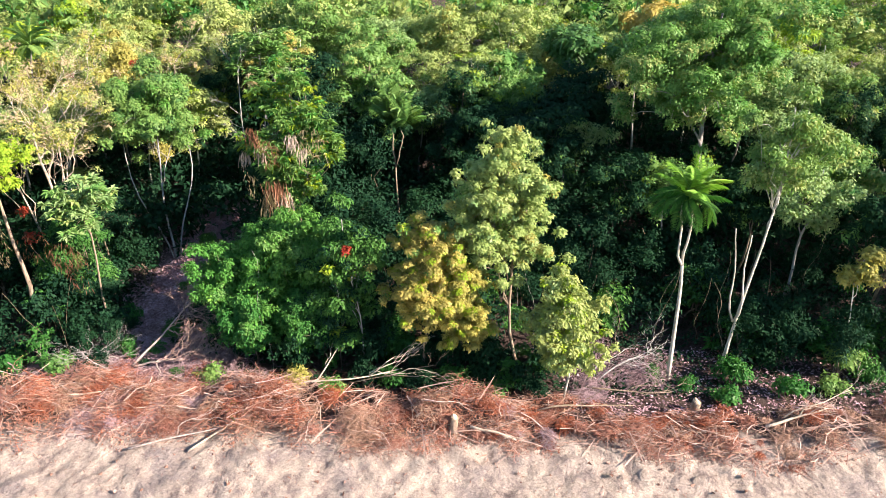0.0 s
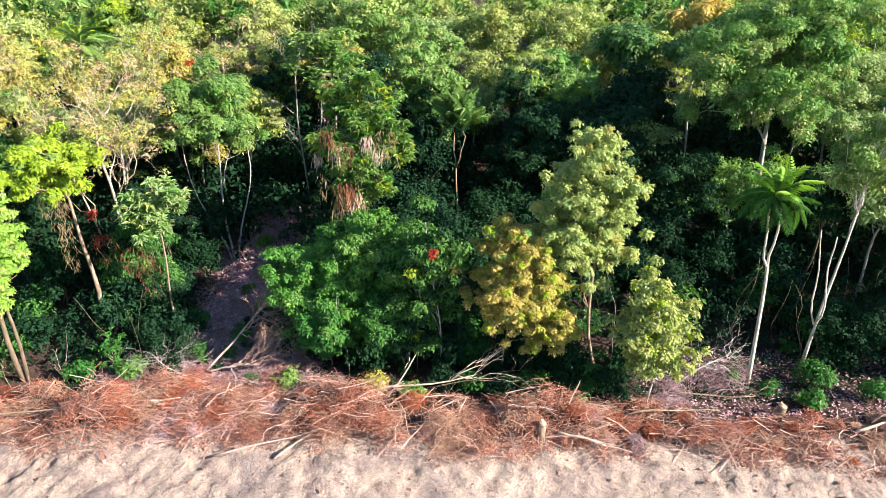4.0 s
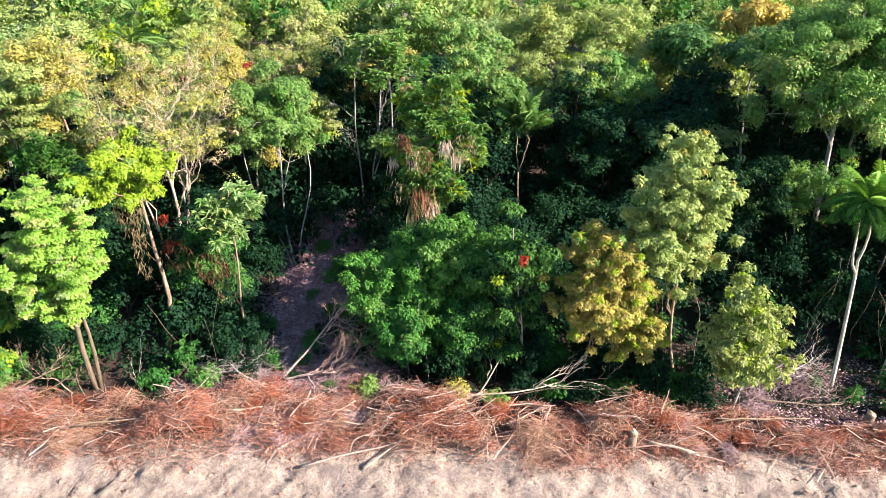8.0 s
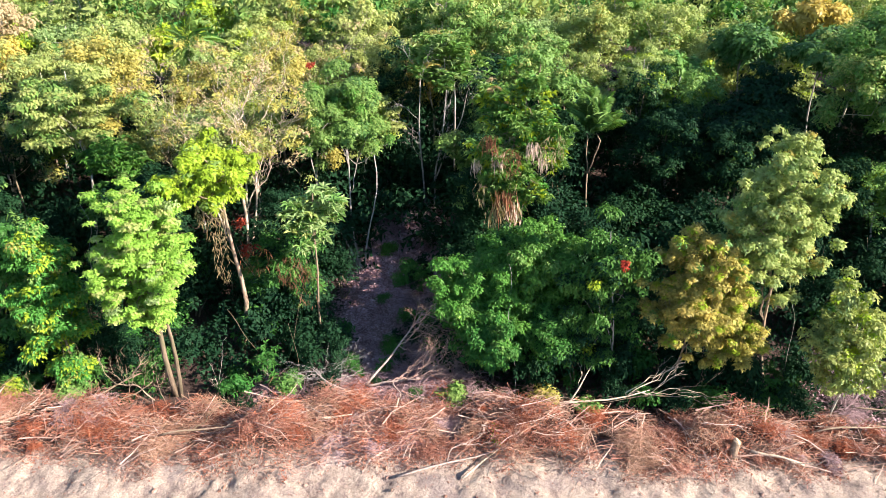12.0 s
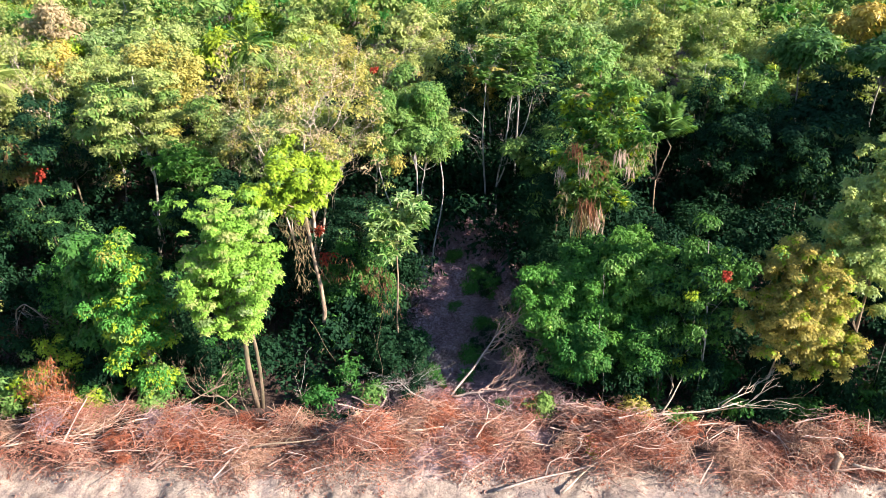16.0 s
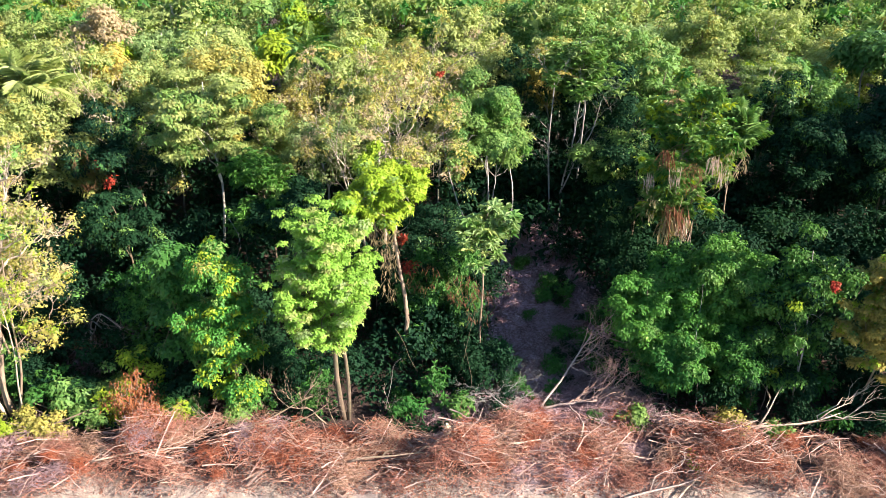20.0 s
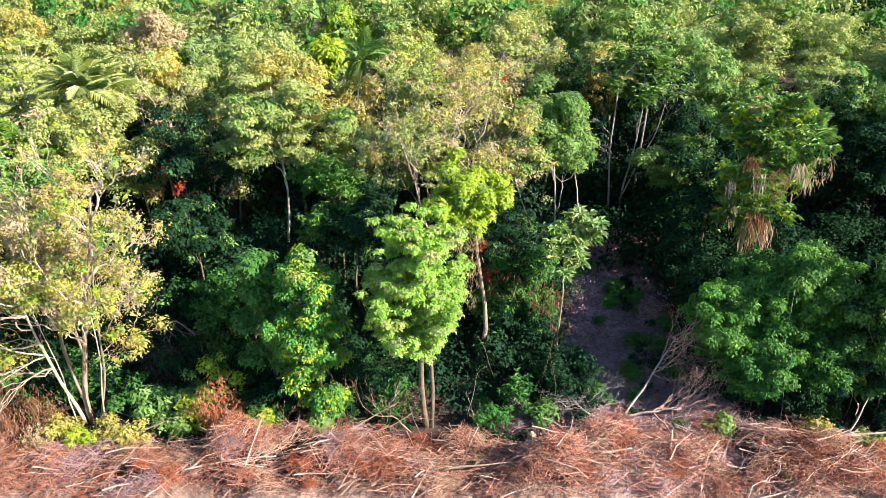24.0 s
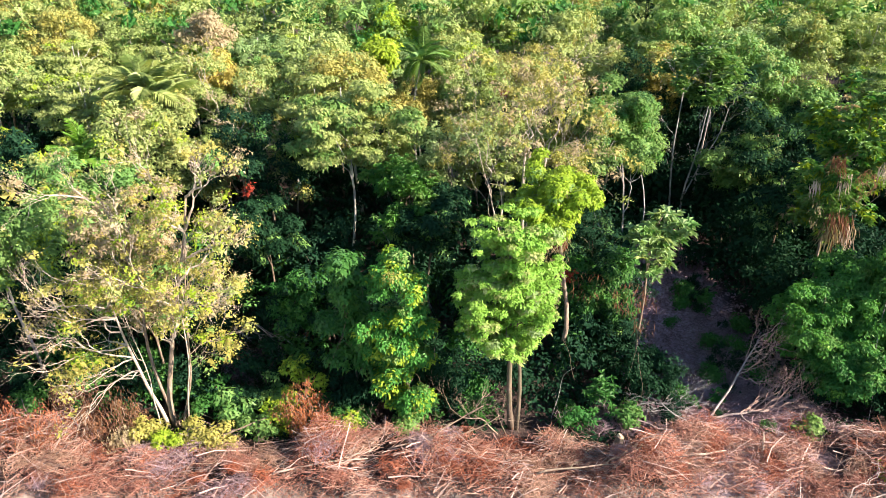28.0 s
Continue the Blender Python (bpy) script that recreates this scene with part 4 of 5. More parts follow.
# the tall ones right of the track are added to block its sun
for px, py, i, s in ((-6.3, 23.4, 2, 1.45), (-6.6, 22.4, 2, 1.3), (-5.6, 22.6, 2, 1.6), (-6.9, 24.5, 2, 1.25), (-6.1, 25.4, 2, 1.5), (-6.6, 26.6, 2, 1.4), (-6.4, 28.3, 2, 1.6), (-4.0, 23.4, 4, 1.2), (-2.2, 22.2, 2, 1.1), (-0.6, 22.6, 0, 1.4), (1.0, 22.8, 2, 1.1), (-3.4, 26.2, 2, 1.2), (-1.0, 25.4, 0, 1.5), (0.6, 25.8, 2, 1.2),
                     (-11.4, 24.8, 2, 1.1), (-12.4, 23.6, 4, 1.3), (-11.7, 27.4, 2, 1.2), (-6.4, 27.6, 2, 1.3), (-6.8, 29.4, 2, 1.4), (-4.4, 28.4, 0, 1.6), (3.0, 23.4, 2, 0.9), (2.2, 25.4, 2, 1.1), (4.6, 25.0, 0, 1.3)):
    copy_thing(SHRUBS[i], pose(px, py, float(land(px, py)) - 0.05, 0, 0, rng.uniform(0, 360)) @ Matrix.Scale(s, 4))
for k in range(15):
    px = -6.4 + 0.70 * k + rng.uniform(-0.2, 0.2)
    py = 19.45 + rng.uniform(-0.15, 1.3) - (0.5 if px > 1 else 0)
    s = rng.uniform(0.7, 1.15)
    copy_thing(SHRUBS[int(rng.choice((0, 2, 0, 1)))], pose(px, py, float(land(px, py)) - 0.05, 0, 0, rng.uniform(0, 360)) @ Matrix.Diagonal((s, s, s * rng.uniform(0.9, 1.3), 1)))
FRONT = [(1.85, 20.1), (-0.35, 19.3), (3.75, 18.3), (8.05, 20.4), (9.4, 20.4), (-15.9, 19.5), (-25.7, 19.4)]


def set_shrub(i, x, y, s):
    copy_thing(SHRUBS[i], pose(x, y, float(land(x, y)) - 0.05, 0, 0, rng.uniform(0, 360)) @ Matrix.Diagonal((s, s, s * rng.uniform(0.9, 1.2), 1)))


for k in range(16):
    set_shrub(int(rng.choice((0, 1, 2, 4))), 9.3 + 0.45 * k + rng.uniform(-0.2, 0.2), rng.uniform(19.6, 22.5), rng.uniform(0.7, 1.2))
spots = 0
for k in range(4000):
    px, py = rng.uniform(-38, 17), 19.5 + 7.0 * rng.random()
    if spots > 190 or trail(px, py) or any((px - a) ** 2 + (py - b) ** 2 < 0.7 for a, b in FRONT):
        continue
    if -9.0 < px < -6.3 and py < 26.6:
        continue
    if 4.4 < px < 8.8 and py < 23 and rng.random() < 0.85:
        continue
    if px > -4 and rng.random() < 0.45:
        continue
    s = rng.uniform(0.6, 1.1) * (0.85 if py < 20.6 else 1.0 if py < 22 else 1.45)
    set_shrub(int(rng.integers(0, 5)), px, py, s)
    spots += 1


def understorey():
    """Closed undergrowth further in, weeds on the wood's floor; their green carries the shade."""
    g = Geo()
    pts = []
    while len(pts) < 5200:
        x, y = rng.uniform(-46, 26), 25.5 + 19 * rng.random()
        if not trail(x, y):
            pts.append((x, y, float(land(x, y)) + rng.uniform(0.2, 2.2)))
    # dark clumps closing the track's end, where there is only black shade
    pts += [(rng.uniform(-10.6, -5.6), rng.uniform(31.0, 36.0), rng.uniform(0.8, 4.2)) for i in range(220)]
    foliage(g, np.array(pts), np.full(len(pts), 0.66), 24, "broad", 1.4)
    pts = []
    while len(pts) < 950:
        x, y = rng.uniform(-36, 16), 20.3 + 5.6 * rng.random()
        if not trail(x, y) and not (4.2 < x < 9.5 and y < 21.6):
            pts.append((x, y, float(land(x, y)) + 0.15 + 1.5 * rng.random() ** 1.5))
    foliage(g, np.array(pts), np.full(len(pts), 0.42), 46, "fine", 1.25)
    tagged(new("undergrowth", g.mesh("undergrowth", LEAF["dark"])), "closed undergrowth deep in the wood, its dark green deepened for shade", "undergrowth", kind="stuff")
    g = Geo()
    n = 34000
    x, y = rng.uniform(-40, 20, n), 18.9 + 17 * rng.random(n) ** 1.6
    track = np.abs(x + 9.5) > 1.2 + 0.9 * np.exp(-((y - 24) / 1.6) ** 2) + rng.normal(size=n) * 0.25
    keep = (grain(x * 0.9, y * 0.9, 31) > 0.36) & track
    x, y = x[keep], y[keep]
    a = rng.random(len(x)) * 6.283
    d = np.stack([np.cos(a), np.sin(a), rng.uniform(0.1, 1.2, len(x))], 1)
    p = np.stack([x, y, land(x, y) + relief(x, y) + rng.uniform(0, 0.25, len(x))], 1)
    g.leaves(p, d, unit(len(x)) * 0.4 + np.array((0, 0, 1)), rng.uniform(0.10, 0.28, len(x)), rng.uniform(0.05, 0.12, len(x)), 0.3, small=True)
    tagged(new("forest_weeds", g.mesh("forest_weeds", LEAF["dark"])), "low weeds on the forest floor, their green darkened for shade", "weeds", kind="stuff")


understorey()
for px, py, i, s in ((-8.6, 26.8, 0, 0.5), (-8.9, 25.9, 0, 0.45), (-8.3, 26.1, 0, 0.5), (-8.7, 25.2, 0, 0.4), (-8.1, 24.4, 0, 0.35), (-8.9, 22.6, 0, 0.5), (-8.4, 22.2, 0, 0.5), (-9.2, 21.9, 0, 0.45), (-9.0, 20.9, 0, 0.4), (-9.7, 19.9, 0, 0.35), (-8.2, 20.4, 0, 0.4), (-10.9, 21.9, 0, 0.5), (-11.2, 20.7, 0, 0.5), (-9.0, 26.3, 1, 0.8), (-8.5, 25.3, 3, 0.7), (-9.3, 25.6, 1, 0.6), (-8.9, 23.2, 1, 0.7), (-8.2, 22.8, 1, 0.8), (-9.6, 20.5, 3, 0.5), (-9.4, 21.6, 1, 0.7), (-8.7, 21.9, 4, 0.45), (-8.0, 21.6, 1, 0.7), (-10.4, 20.2, 3, 0.4), (-8.5, 19.2, 1, 0.45), (-9.9, 24.6, 1, 0.45), (-10.7, 20.8, 1, 0.6), (-11.2, 22.3, 1, 0.8), (-7.6, 24.2, 1, 0.8), (-8.2, 28.2, 4, 0.9), (-9.9, 27.8, 1, 0.6),
                     (-1.6, 19.0, 1, 0.8), (-0.7, 18.9, 0, 0.8), (0.3, 18.9, 1, 0.9), (1.2, 18.8, 0, 0.9), (2.0, 18.9, 3, 0.9), (2.8, 18.7, 0, 0.7), (-2.6, 19.1, 0, 0.7), (1.6, 18.5, 1, 0.7), (7.9, 19.3, 1, 0.5), (6.9, 19.9, 1, 0.5),
                     # the tall dark shrubs below are added where the gaps hold only black shade
                     (-3.6, 27.4, 2, 1.5), (-2.4, 26.4, 2, 1.4), (-1.0, 27.2, 2, 1.6), (0.4, 27.6, 2, 1.5), (1.8, 26.8, 2, 1.6), (3.2, 26.4, 2, 1.5), (4.6, 27.2, 2, 1.6), (6.0, 26.0, 2, 1.4), (-3.0, 30.2, 2, 1.7), (0.2, 30.4, 2, 1.6), (2.6, 29.8, 2, 1.7), (7.6, 24.4, 2, 1.3), (5.8, 23.6, 2, 1.2), (-4.8, 31.4, 2, 1.7)):
    set_shrub(i, px, py, s)
SHRUBS_HOME = ((-20.8, 20.2), (-21.6, 19.9), (-18.0, 20.6), (-13.2, 20.2), (-12.0, 20.6))
for ob, (px, py) in zip(SHRUBS, SHRUBS_HOME):
    ob.location = (px, py, float(land(px, py)) - 0.04)


def withered(x, y, height, r, mat, label, n=26, each=60):
    """A dead bush: crooked stalks with limp leaves hanging down along them."""
    root = tagged(new("dead_bush"), label, "shrub")
    root.location = (x, y, floor_at(x, y) - 0.04)
    g, leaf = Geo(), Geo()
    for i in range(n):
        a, q = rng.random() * 6.283, rng.random() ** 0.6
        h = height * rng.uniform(0.55, 1.1) * (1 - 0.45 * q * q)
        tip = np.array((math.cos(a) * r * q, math.sin(a) * r * q * 0.8, h))
        way = bend((math.cos(a) * 0.1, math.sin(a) * 0.1, 0), tip, 7, 0.05, 0.12)
        g.tube(way, 0.012 * np.linspace(1.0, 0.35, 7), 3, False)
        u = rng.uniform(1.5, 6.0, each)
        p = np.stack([np.interp(u, np.arange(7), way[:, j]) for j in range(3)], 1) + rng.normal(size=(each, 3)) * 0.07
        p[:, 2] = np.maximum(p[:, 2], 0.10)
        d = unit(each) * 0.55 + np.array((0, 0, -0.8))
        leaf.leaves(p, d, unit(each), rng.uniform(0.06, 0.17, each), rng.uniform(0.02, 0.045, each), 0.1, small=True)
    part("stalk", g, BARK["tan"], root, kind="stuff")
    part("withered_leaves", leaf, LEAF[mat], root, kind="stuff")


withered(-21.9, 19.1, 2.1, 0.85, "rust", "withered red-brown bush with hanging leaves at the edge of the wood", 40, 60)
withered(-21.3, 18.8, 1.1, 0.6, "rust", "withered red-brown bush with hanging leaves at the edge of the wood", 20, 50)
for px, py, hh, rr, mm in ((-29.4, 18.6, 1.6, 1.1, "rust"), (-28.1, 18.9, 1.5, 0.9, "brown"), (-30.8, 18.9, 1.9, 1.1, "rust"), (-27.3, 19.3, 1.7, 0.8, "brown"), (-32.5, 18.6, 1.6, 1.1, "rust"), (-28.8, 19.8, 2.2, 0.9, "brown"), (-27.0, 18.5, 0.8, 0.7, "dry")):
    withered(px, py, hh, rr, mm, {"rust": "withered rust-brown bush in the brushwood", "brown": "withered brown bush in the brushwood", "dry": "dry straw-coloured weeds in the brushwood"}[mm])
shrub("shrub", -24.1, 19.6, 1.2, 0.9, "mid", "broad", "low yellow-green bush at the brushwood", 14, 90, 0.3)
shrub("shrub", -20.4, 19.4, 1.0, 0.8, "deep", "broad", "low fresh green bush", 12, 80, 0.3)
for px, py, hh, lf in ((-26.6, 18.9, 0.9, "olive"), (-25.0, 18.8, 0.9, "olive"), (-25.9, 18.7, 0.8, "lime"), (-24.4, 18.6, 0.7, "olive"), (-23.3, 19.0, 1.1, "mid"), (-22.7, 19.4, 1.2, "lime"), (-20.6, 19.0, 0.9, "lime"), (-22.2, 20.2, 2.4, "lime"), (-24.6, 19.9, 1.5, "deep"), (-22.9, 20.2, 1.6, "mid"), (-20.9, 20.6, 1.7, "dark"), (-19.0, 19.3, 0.8, "mid"), (-30.4, 19.8, 1.7, "deep"), (-28.6, 20.4, 2.4, "deep"), (-27.3, 20.6, 2.0, "dark"), (-23.6, 21.4, 2.0, "dark"), (-3.4, 18.5, 0.7, "mid"), (-4.6, 19.0, 0.9, "olive"), (9.0, 18.6, 0.6, "deep"), (11.0, 18.9, 0.9, "deep"), (12.4, 19.0, 0.7, "mid"), (-12.5, 19.6, 0.9, "mid"), (-14.2, 19.5, 0.8, "deep"), (-7.4, 19.0, 0.8, "mid")):
    shrub("shrub", px, py, hh, 0.45 + 0.3 * hh, lf, "fine", {"brown": "withered brown weeds by the brushwood", "olive": "yellowish weeds by the brushwood"}.get(lf, "green bushy weeds at the edge of the wood"), 14, 60, 0.28)
shrub("shrub", 11.6, 20.6, 2.3, 1.1, "dark", "broad", "dark green bush under the trees", 22, 100, 0.4)
shrub("shrub", 9.9, 21.4, 1.9, 0.7, "deep", "big", "broad-leaved green shrub under the trees", 10, 30, 0.36)
shrub("shrub", 13.2, 20.0, 1.6, 0.8, "mid", "broad", "green bush at the edge of the wood", 16, 90, 0.34)
shrub("shrub", -6.2, 17.3, 0.7, 0.4, "lime", "broad", "live green sprig in the brushwood", 6, 40, 0.2)
tree("tree", 13.4, 20.6, 4.4, 2.2, 0.9, "olive", "broad", "small leaning tree with a pale stem", "white", 20, 105, 0.35, 0, 0.05, (13.0, 19.9), 4)


# ---- lianas and thin stems in front of the dark wood ----
rng = np.random.default_rng(15)
def stem(pts, girth, bark, label, name="liana"):
    g = Geo()
    pts = np.array(pts, dtype=float)
    low = pts[0].copy()
    g.tube(pts - low, girth * np.linspace(1, 0.55, len(pts)), 6)
    ob = new(name, g.mesh(name, BARK[bark], True))
    ob.location = low
    return tagged(ob, label, "branch" if name != "liana" else "liana")


for k in range(60):
    px, py = rng.uniform(-30, 14), rng.uniform(19.3, 25)
    if trail(px, py):
        continue
    z0 = floor_at(px, py) - 0.05
    h = rng.uniform(1.5, 4.5)
    stem(bend((px, py, z0), (px + rng.normal() * 0.5, py + rng.normal() * 0.3, z0 + h), 9, 0, 0.07), rng.uniform(0.006, 0.014), str(rng.choice(("grey", "tan", "brown", "brown"))), "thin bare stem rising from the undergrowth")


# ---- brushwood along the edge of the wood ----
rng = np.random.default_rng(16)
def deep(x):
    """How far the brushwood reaches from the soil to the trees."""
    return 3.0 - 0.75 * ease(-3, 5, x)


def tangle(root, at, r, n, mat, o, name="tangled_twigs", flat=0.8):
    """A springy dome of bent thin stalks."""
    g = Geo()
    c = np.array(at) - o
    for i in range(n):
        u = unit(1)[0]
        u[2] = abs(u[2])
        here = c + u * r * np.array((1, 1, flat)) * rng.uniform(0.35, 1.0)
        w = np.cross(u, unit(1)[0]) + np.array((0.35, 0, 0)) + unit(1)[0] * 0.35
        ln = r * rng.uniform(0.5, 1.5)
        s = np.linspace(-0.5, 0.5, 3)[:, None]
        p = here + w * ln * s - u * r * 0.55 * (2 * s) ** 2 * rng.uniform(0.2, 1.0) + rng.normal(size=(3, 3)) * 0.08 * r
        g.tube(p, np.linspace(1, 0.5, 3) * rng.uniform(0.003, 0.008), 3, False)
    part(name, g, TWIG[mat], root, kind="stuff")


def mound(x, y, r, label):
    root = tagged(new("fallen_treetop"), label, "brushwood", kind="stuff")
    root.location = (x, y, floor_at(x, y))
    o = np.array(root.location)
    for i in range(5):
        dx, dy = rng.normal() * r * 0.4, rng.normal() * r * 0.35
        tangle(root, (x + dx, y + dy, floor_at(x + dx, y + dy)), r * rng.uniform(0.5, 0.8), 170, "brush", o, "bare_twigs", 0.6)


for mx, my, mr in ((-8.3, 21.3, 1.3), (-8.2, 22.7, 1.2), (-8.0, 20.1, 1.2), (-11.6, 20.2, 1.1), (6.1, 19.9, 1.4), (-7.4, 22.6, 1.2), (4.9, 19.2, 1.0), (-24.0, 22.5, 1.2), (-8.6, 20.6, 1.3), (-10.8, 19.5, 0.9), (-7.3, 20.3, 1.1), (-12.8, 19.8, 0.9), (-8.9, 22.3, 0.8)):
    mound(mx, my, mr, "grey leafless treetop lying on the ground")


def track_twigs():
    g = Geo()
    for i in range(3400):
        y = 19.0 + 6.0 * rng.random() ** 1.4
        x = -9.0 + 0.1 * (y - 20) + rng.normal() * (1.25 - 0.10 * (y - 19))
        a, ln = rng.random() * 3.14, rng.uniform(0.15, 0.8)
        d = np.array((math.cos(a), math.sin(a), rng.normal() * 0.15)) * ln / 2
        p = np.array((x, y, floor_at(x, y) + rng.uniform(0.03, 0.28)))
        g.tube(bend(p - d, p + d, 3, 0.04, 0.12), np.linspace(1, 0.5, 3) * rng.uniform(0.005, 0.012), 3, False)
    tagged(new("fallen_twigs", g.mesh("fallen_twigs", TWIG["brush"])), "grey fallen twigs strewn over the track, tinted purple for shade", "twigs", kind="stuff")


track_twigs()


def treetop(x, y, way, length, girth, label, bark="grey", depth=4, lift=0.12, z=0.25):
    """A leafless top: a stem that forks into a fan of fine twigs."""
    root = tagged(new("bare_treetop"), label, "branch")
    root.location = (x, y, floor_at(x, y) + z)
    g = Geo()
    w = np.array(way, dtype=float)
    w /= np.linalg.norm(w)
    line = bend((0, 0, 0), w * length, 7, 0.04, 0.06)
    girth *= 0.8
    g.tube(line, girth * np.linspace(1, 0.45, 7), 7)
    body = part("stem", g, BARK[bark], root, smooth=True)
    for i in range(5):
        g = Geo()
        branching(g, line[2 + i], w + unit(1)[0] * 0.75, length * 0.30, girth * 0.42, depth, 0.55, lift)
        part("side_branch", g, BARK[bark], body, kind="stuff")


forked_tree(-10.1, 19.55, (
    (((-10.1, 19.55, 0.35), (-9.3, 20.3, 0.95), (-8.75, 20.9, 1.5), (-8.3, 21.3, 2.0)), 0.036, 13, (0.75, 0.1, 0.2), 0.7, 4, 0.0),
    (((-10.1, 19.55, 0.35), (-9.2, 19.5, 0.55), (-8.4, 19.6, 0.6)), 0.036, 13, (0.8, 0.15, 0.3), 0.7, 4, 0.0),
    (((-9.25, 19.5, 0.5), (-9.0, 19.0, 0.45), (-8.9, 18.35, 0.3)), 0.026, 5, (0.3, -0.5, 0.2), 0.45, 3, 0.0)),
    "felled pale tree with fans of pinkish twigs across the track", (), "branch", "rosy", "dead")
treetop(-12.6, 20.0, (0.9, -0.2, 0.35), 1.6, 0.030, "bare grey treetop at the edge of the track")
treetop(-10.6, 19.3, (-0.8, 0.2, 0.5), 1.3, 0.026, "bare grey treetop at the edge of the track")
treetop(4.7, 19.4, (0.9, 0.5, 0.45), 1.6, 0.026, "fallen grey treetop with fine bare twigs")
treetop(-16.4, 18.9, (-0.9, 0.1, 0.5), 1.4, 0.028, "bare crooked branch beside a trunk", "tan")
treetop(-17.6, 18.8, (0.8, 0.1, 0.4), 1.4, 0.028, "bare crooked branch beside a trunk", "tan")
treetop(-24.6, 23.4, (-0.8, 0.3, 0.5), 2.0, 0.040, "broken grey treetop hanging in the undergrowth")
treetop(-21.6, 22.4, (-0.8, 0.2, 0.6), 1.5, 0.022, "thin bare branch in the undergrowth")
for px in np.arange(-23.0, -6.5, 1.7):
    if abs(px + 9.4) > 1.0:
        qx, qy = float(px) + rng.uniform(-0.4, 0.4), rng.uniform(19.0, 20.2)
        treetop(qx, qy, (rng.normal(), rng.normal() * 0.5, 0.7), rng.uniform(0.5, 1.1), 0.014, "small bare dead bush at the edge of the wood", str(rng.choice(("rosy", "tan"))), 2, 0.1, 0.0)


def brush(x0, x1, k):
    """One heap of felled tops: sticks, finer twigs and withered leaves."""
    xm = (x0 + x1) / 2
    root = tagged(new("brush_heap"), ("heap of dry tan sticks and twigs", "heap of sticks with rusty withered foliage", "heap of bleached and reddish brushwood")[k % 3], "brushwood", "brushwood heaps", "stuff")
    root.location = (xm, float(edge(xm)) + 1.2, 0)
    o = np.array(root.location)

    def height(x, y):
        w = (y - edge(x)) / (0.97 * deep(x))
        prof = np.clip(np.sin(np.pi * np.clip(0.08 + 0.92 * w, 0, 1)), 0, 1) ** 0.7
        return prof * (0.05 + 1.75 * grain(x * 0.8, y * 0.8, 11) ** 1.9) * (1 - 0.55 * ease(-2, 6, x))

    for name, mat, n, lo, hi, g0, g1 in (("sticks", "pale", 34, 0.3, 1.4, 0.006, 0.024), ("poles", "tan", 45, 0.3, 1.2, 0.006, 0.014), ("twigs", "rose", 230, 0.25, 1.0, 0.004, 0.009), ("straw", "straw", 170, 0.25, 0.9, 0.004, 0.009), ("grey_twigs", "grey", 70, 0.3, 1.2, 0.005, 0.012)):
        g = Geo()
        for i in range(n):
            x, y = rng.uniform(x0 - 0.3, x1 + 0.3), 0
            y = float(edge(x) + deep(x) * rng.beta(1.6, 1.5)) - 0.1
            z = floor_at(x, y) + float(height(x, y)) * rng.random() ** 0.6
            if grain(x * 0.8, y * 1.0, 41) < 0.30 and name not in ("sticks", "poles"):
                continue
            a = rng.normal() * 0.75 + 1.1 * (float(grain(np.float64(x * 0.5), np.float64(y * 0.6), 61)) - 0.4)
            ln = rng.uniform(lo, hi)
            d = np.array((math.cos(a), math.sin(a), rng.normal() * 0.26))
            p = np.array((x, y, z)) - o
            g.tube(bend(p - d * ln / 2, p + d * ln / 2, 4, 0.03, 0.05 if name in ("sticks", "poles") else 0.12), np.linspace(1, 0.5, 4) * rng.uniform(g0, g1), 3, False)
        part(name, g, TWIG[mat], root, kind="stuff")
    for i in range(11):
        x = rng.uniform(x0, x1)
        y = float(edge(x) + deep(x) * rng.uniform(0.08, 0.95))
        v = float(grain(np.float64(x * 0.7), np.float64(y * 0.9), 51)) + rng.normal() * 0.10
        # the purple-grey hue puts the heap's shadow pockets into colour
        hue = "straw" if v < 0.32 else "rose" if v < 0.48 else "red" if v < 0.74 else "brush"
        tangle(root, (x, y, floor_at(x, y) + 0.05 + 0.45 * float(height(x, y))), rng.uniform(0.22, 0.75) * (1 - 0.4 * float(ease(-2, 6, x))), 100, hue, o, "tangled_twigs", rng.uniform(0.35, 0.7))
    for name, mat, n, ln, test in (("withered_leaves", "red", 2600, 0.06, 0.52), ("dry_leaves", "rose", 2600, 0.055, 0.0)):
        x = rng.uniform(x0 - 0.2, x1 + 0.2, n)
        y = edge(x) + 1.07 * deep(x) * rng.beta(1.7, 1.6, n) - 0.25
        ok = (grain(x * 0.9, y * 0.9, 21) > test) & (grain(x * 0.8, y * 1.0, 41) > 0.3)
        x, y = x[ok], y[ok]
        z = land(x, y) + relief(x, y) + height(x, y) * rng.random(len(x)) ** 0.5
        g = Geo()
        g.leaves(np.stack([x, y, z], 1) - o, unit(len(x)), unit(len(x)) + np.array((0, 0, 0.6)), ln * rng.uniform(0.6, 1.6, len(x)), 0.03, 0.1, 0.3, small=True)
        part(name, g, TWIG[mat], root, kind="stuff")


for k, x0 in enumerate(np.arange(-34, 17, 2.0)):
    brush(float(x0), float(x0) + 2.0, k)


# ---- felled stems, stumps and pale branches lying in the brushwood ----
rng = np.random.default_rng(17)
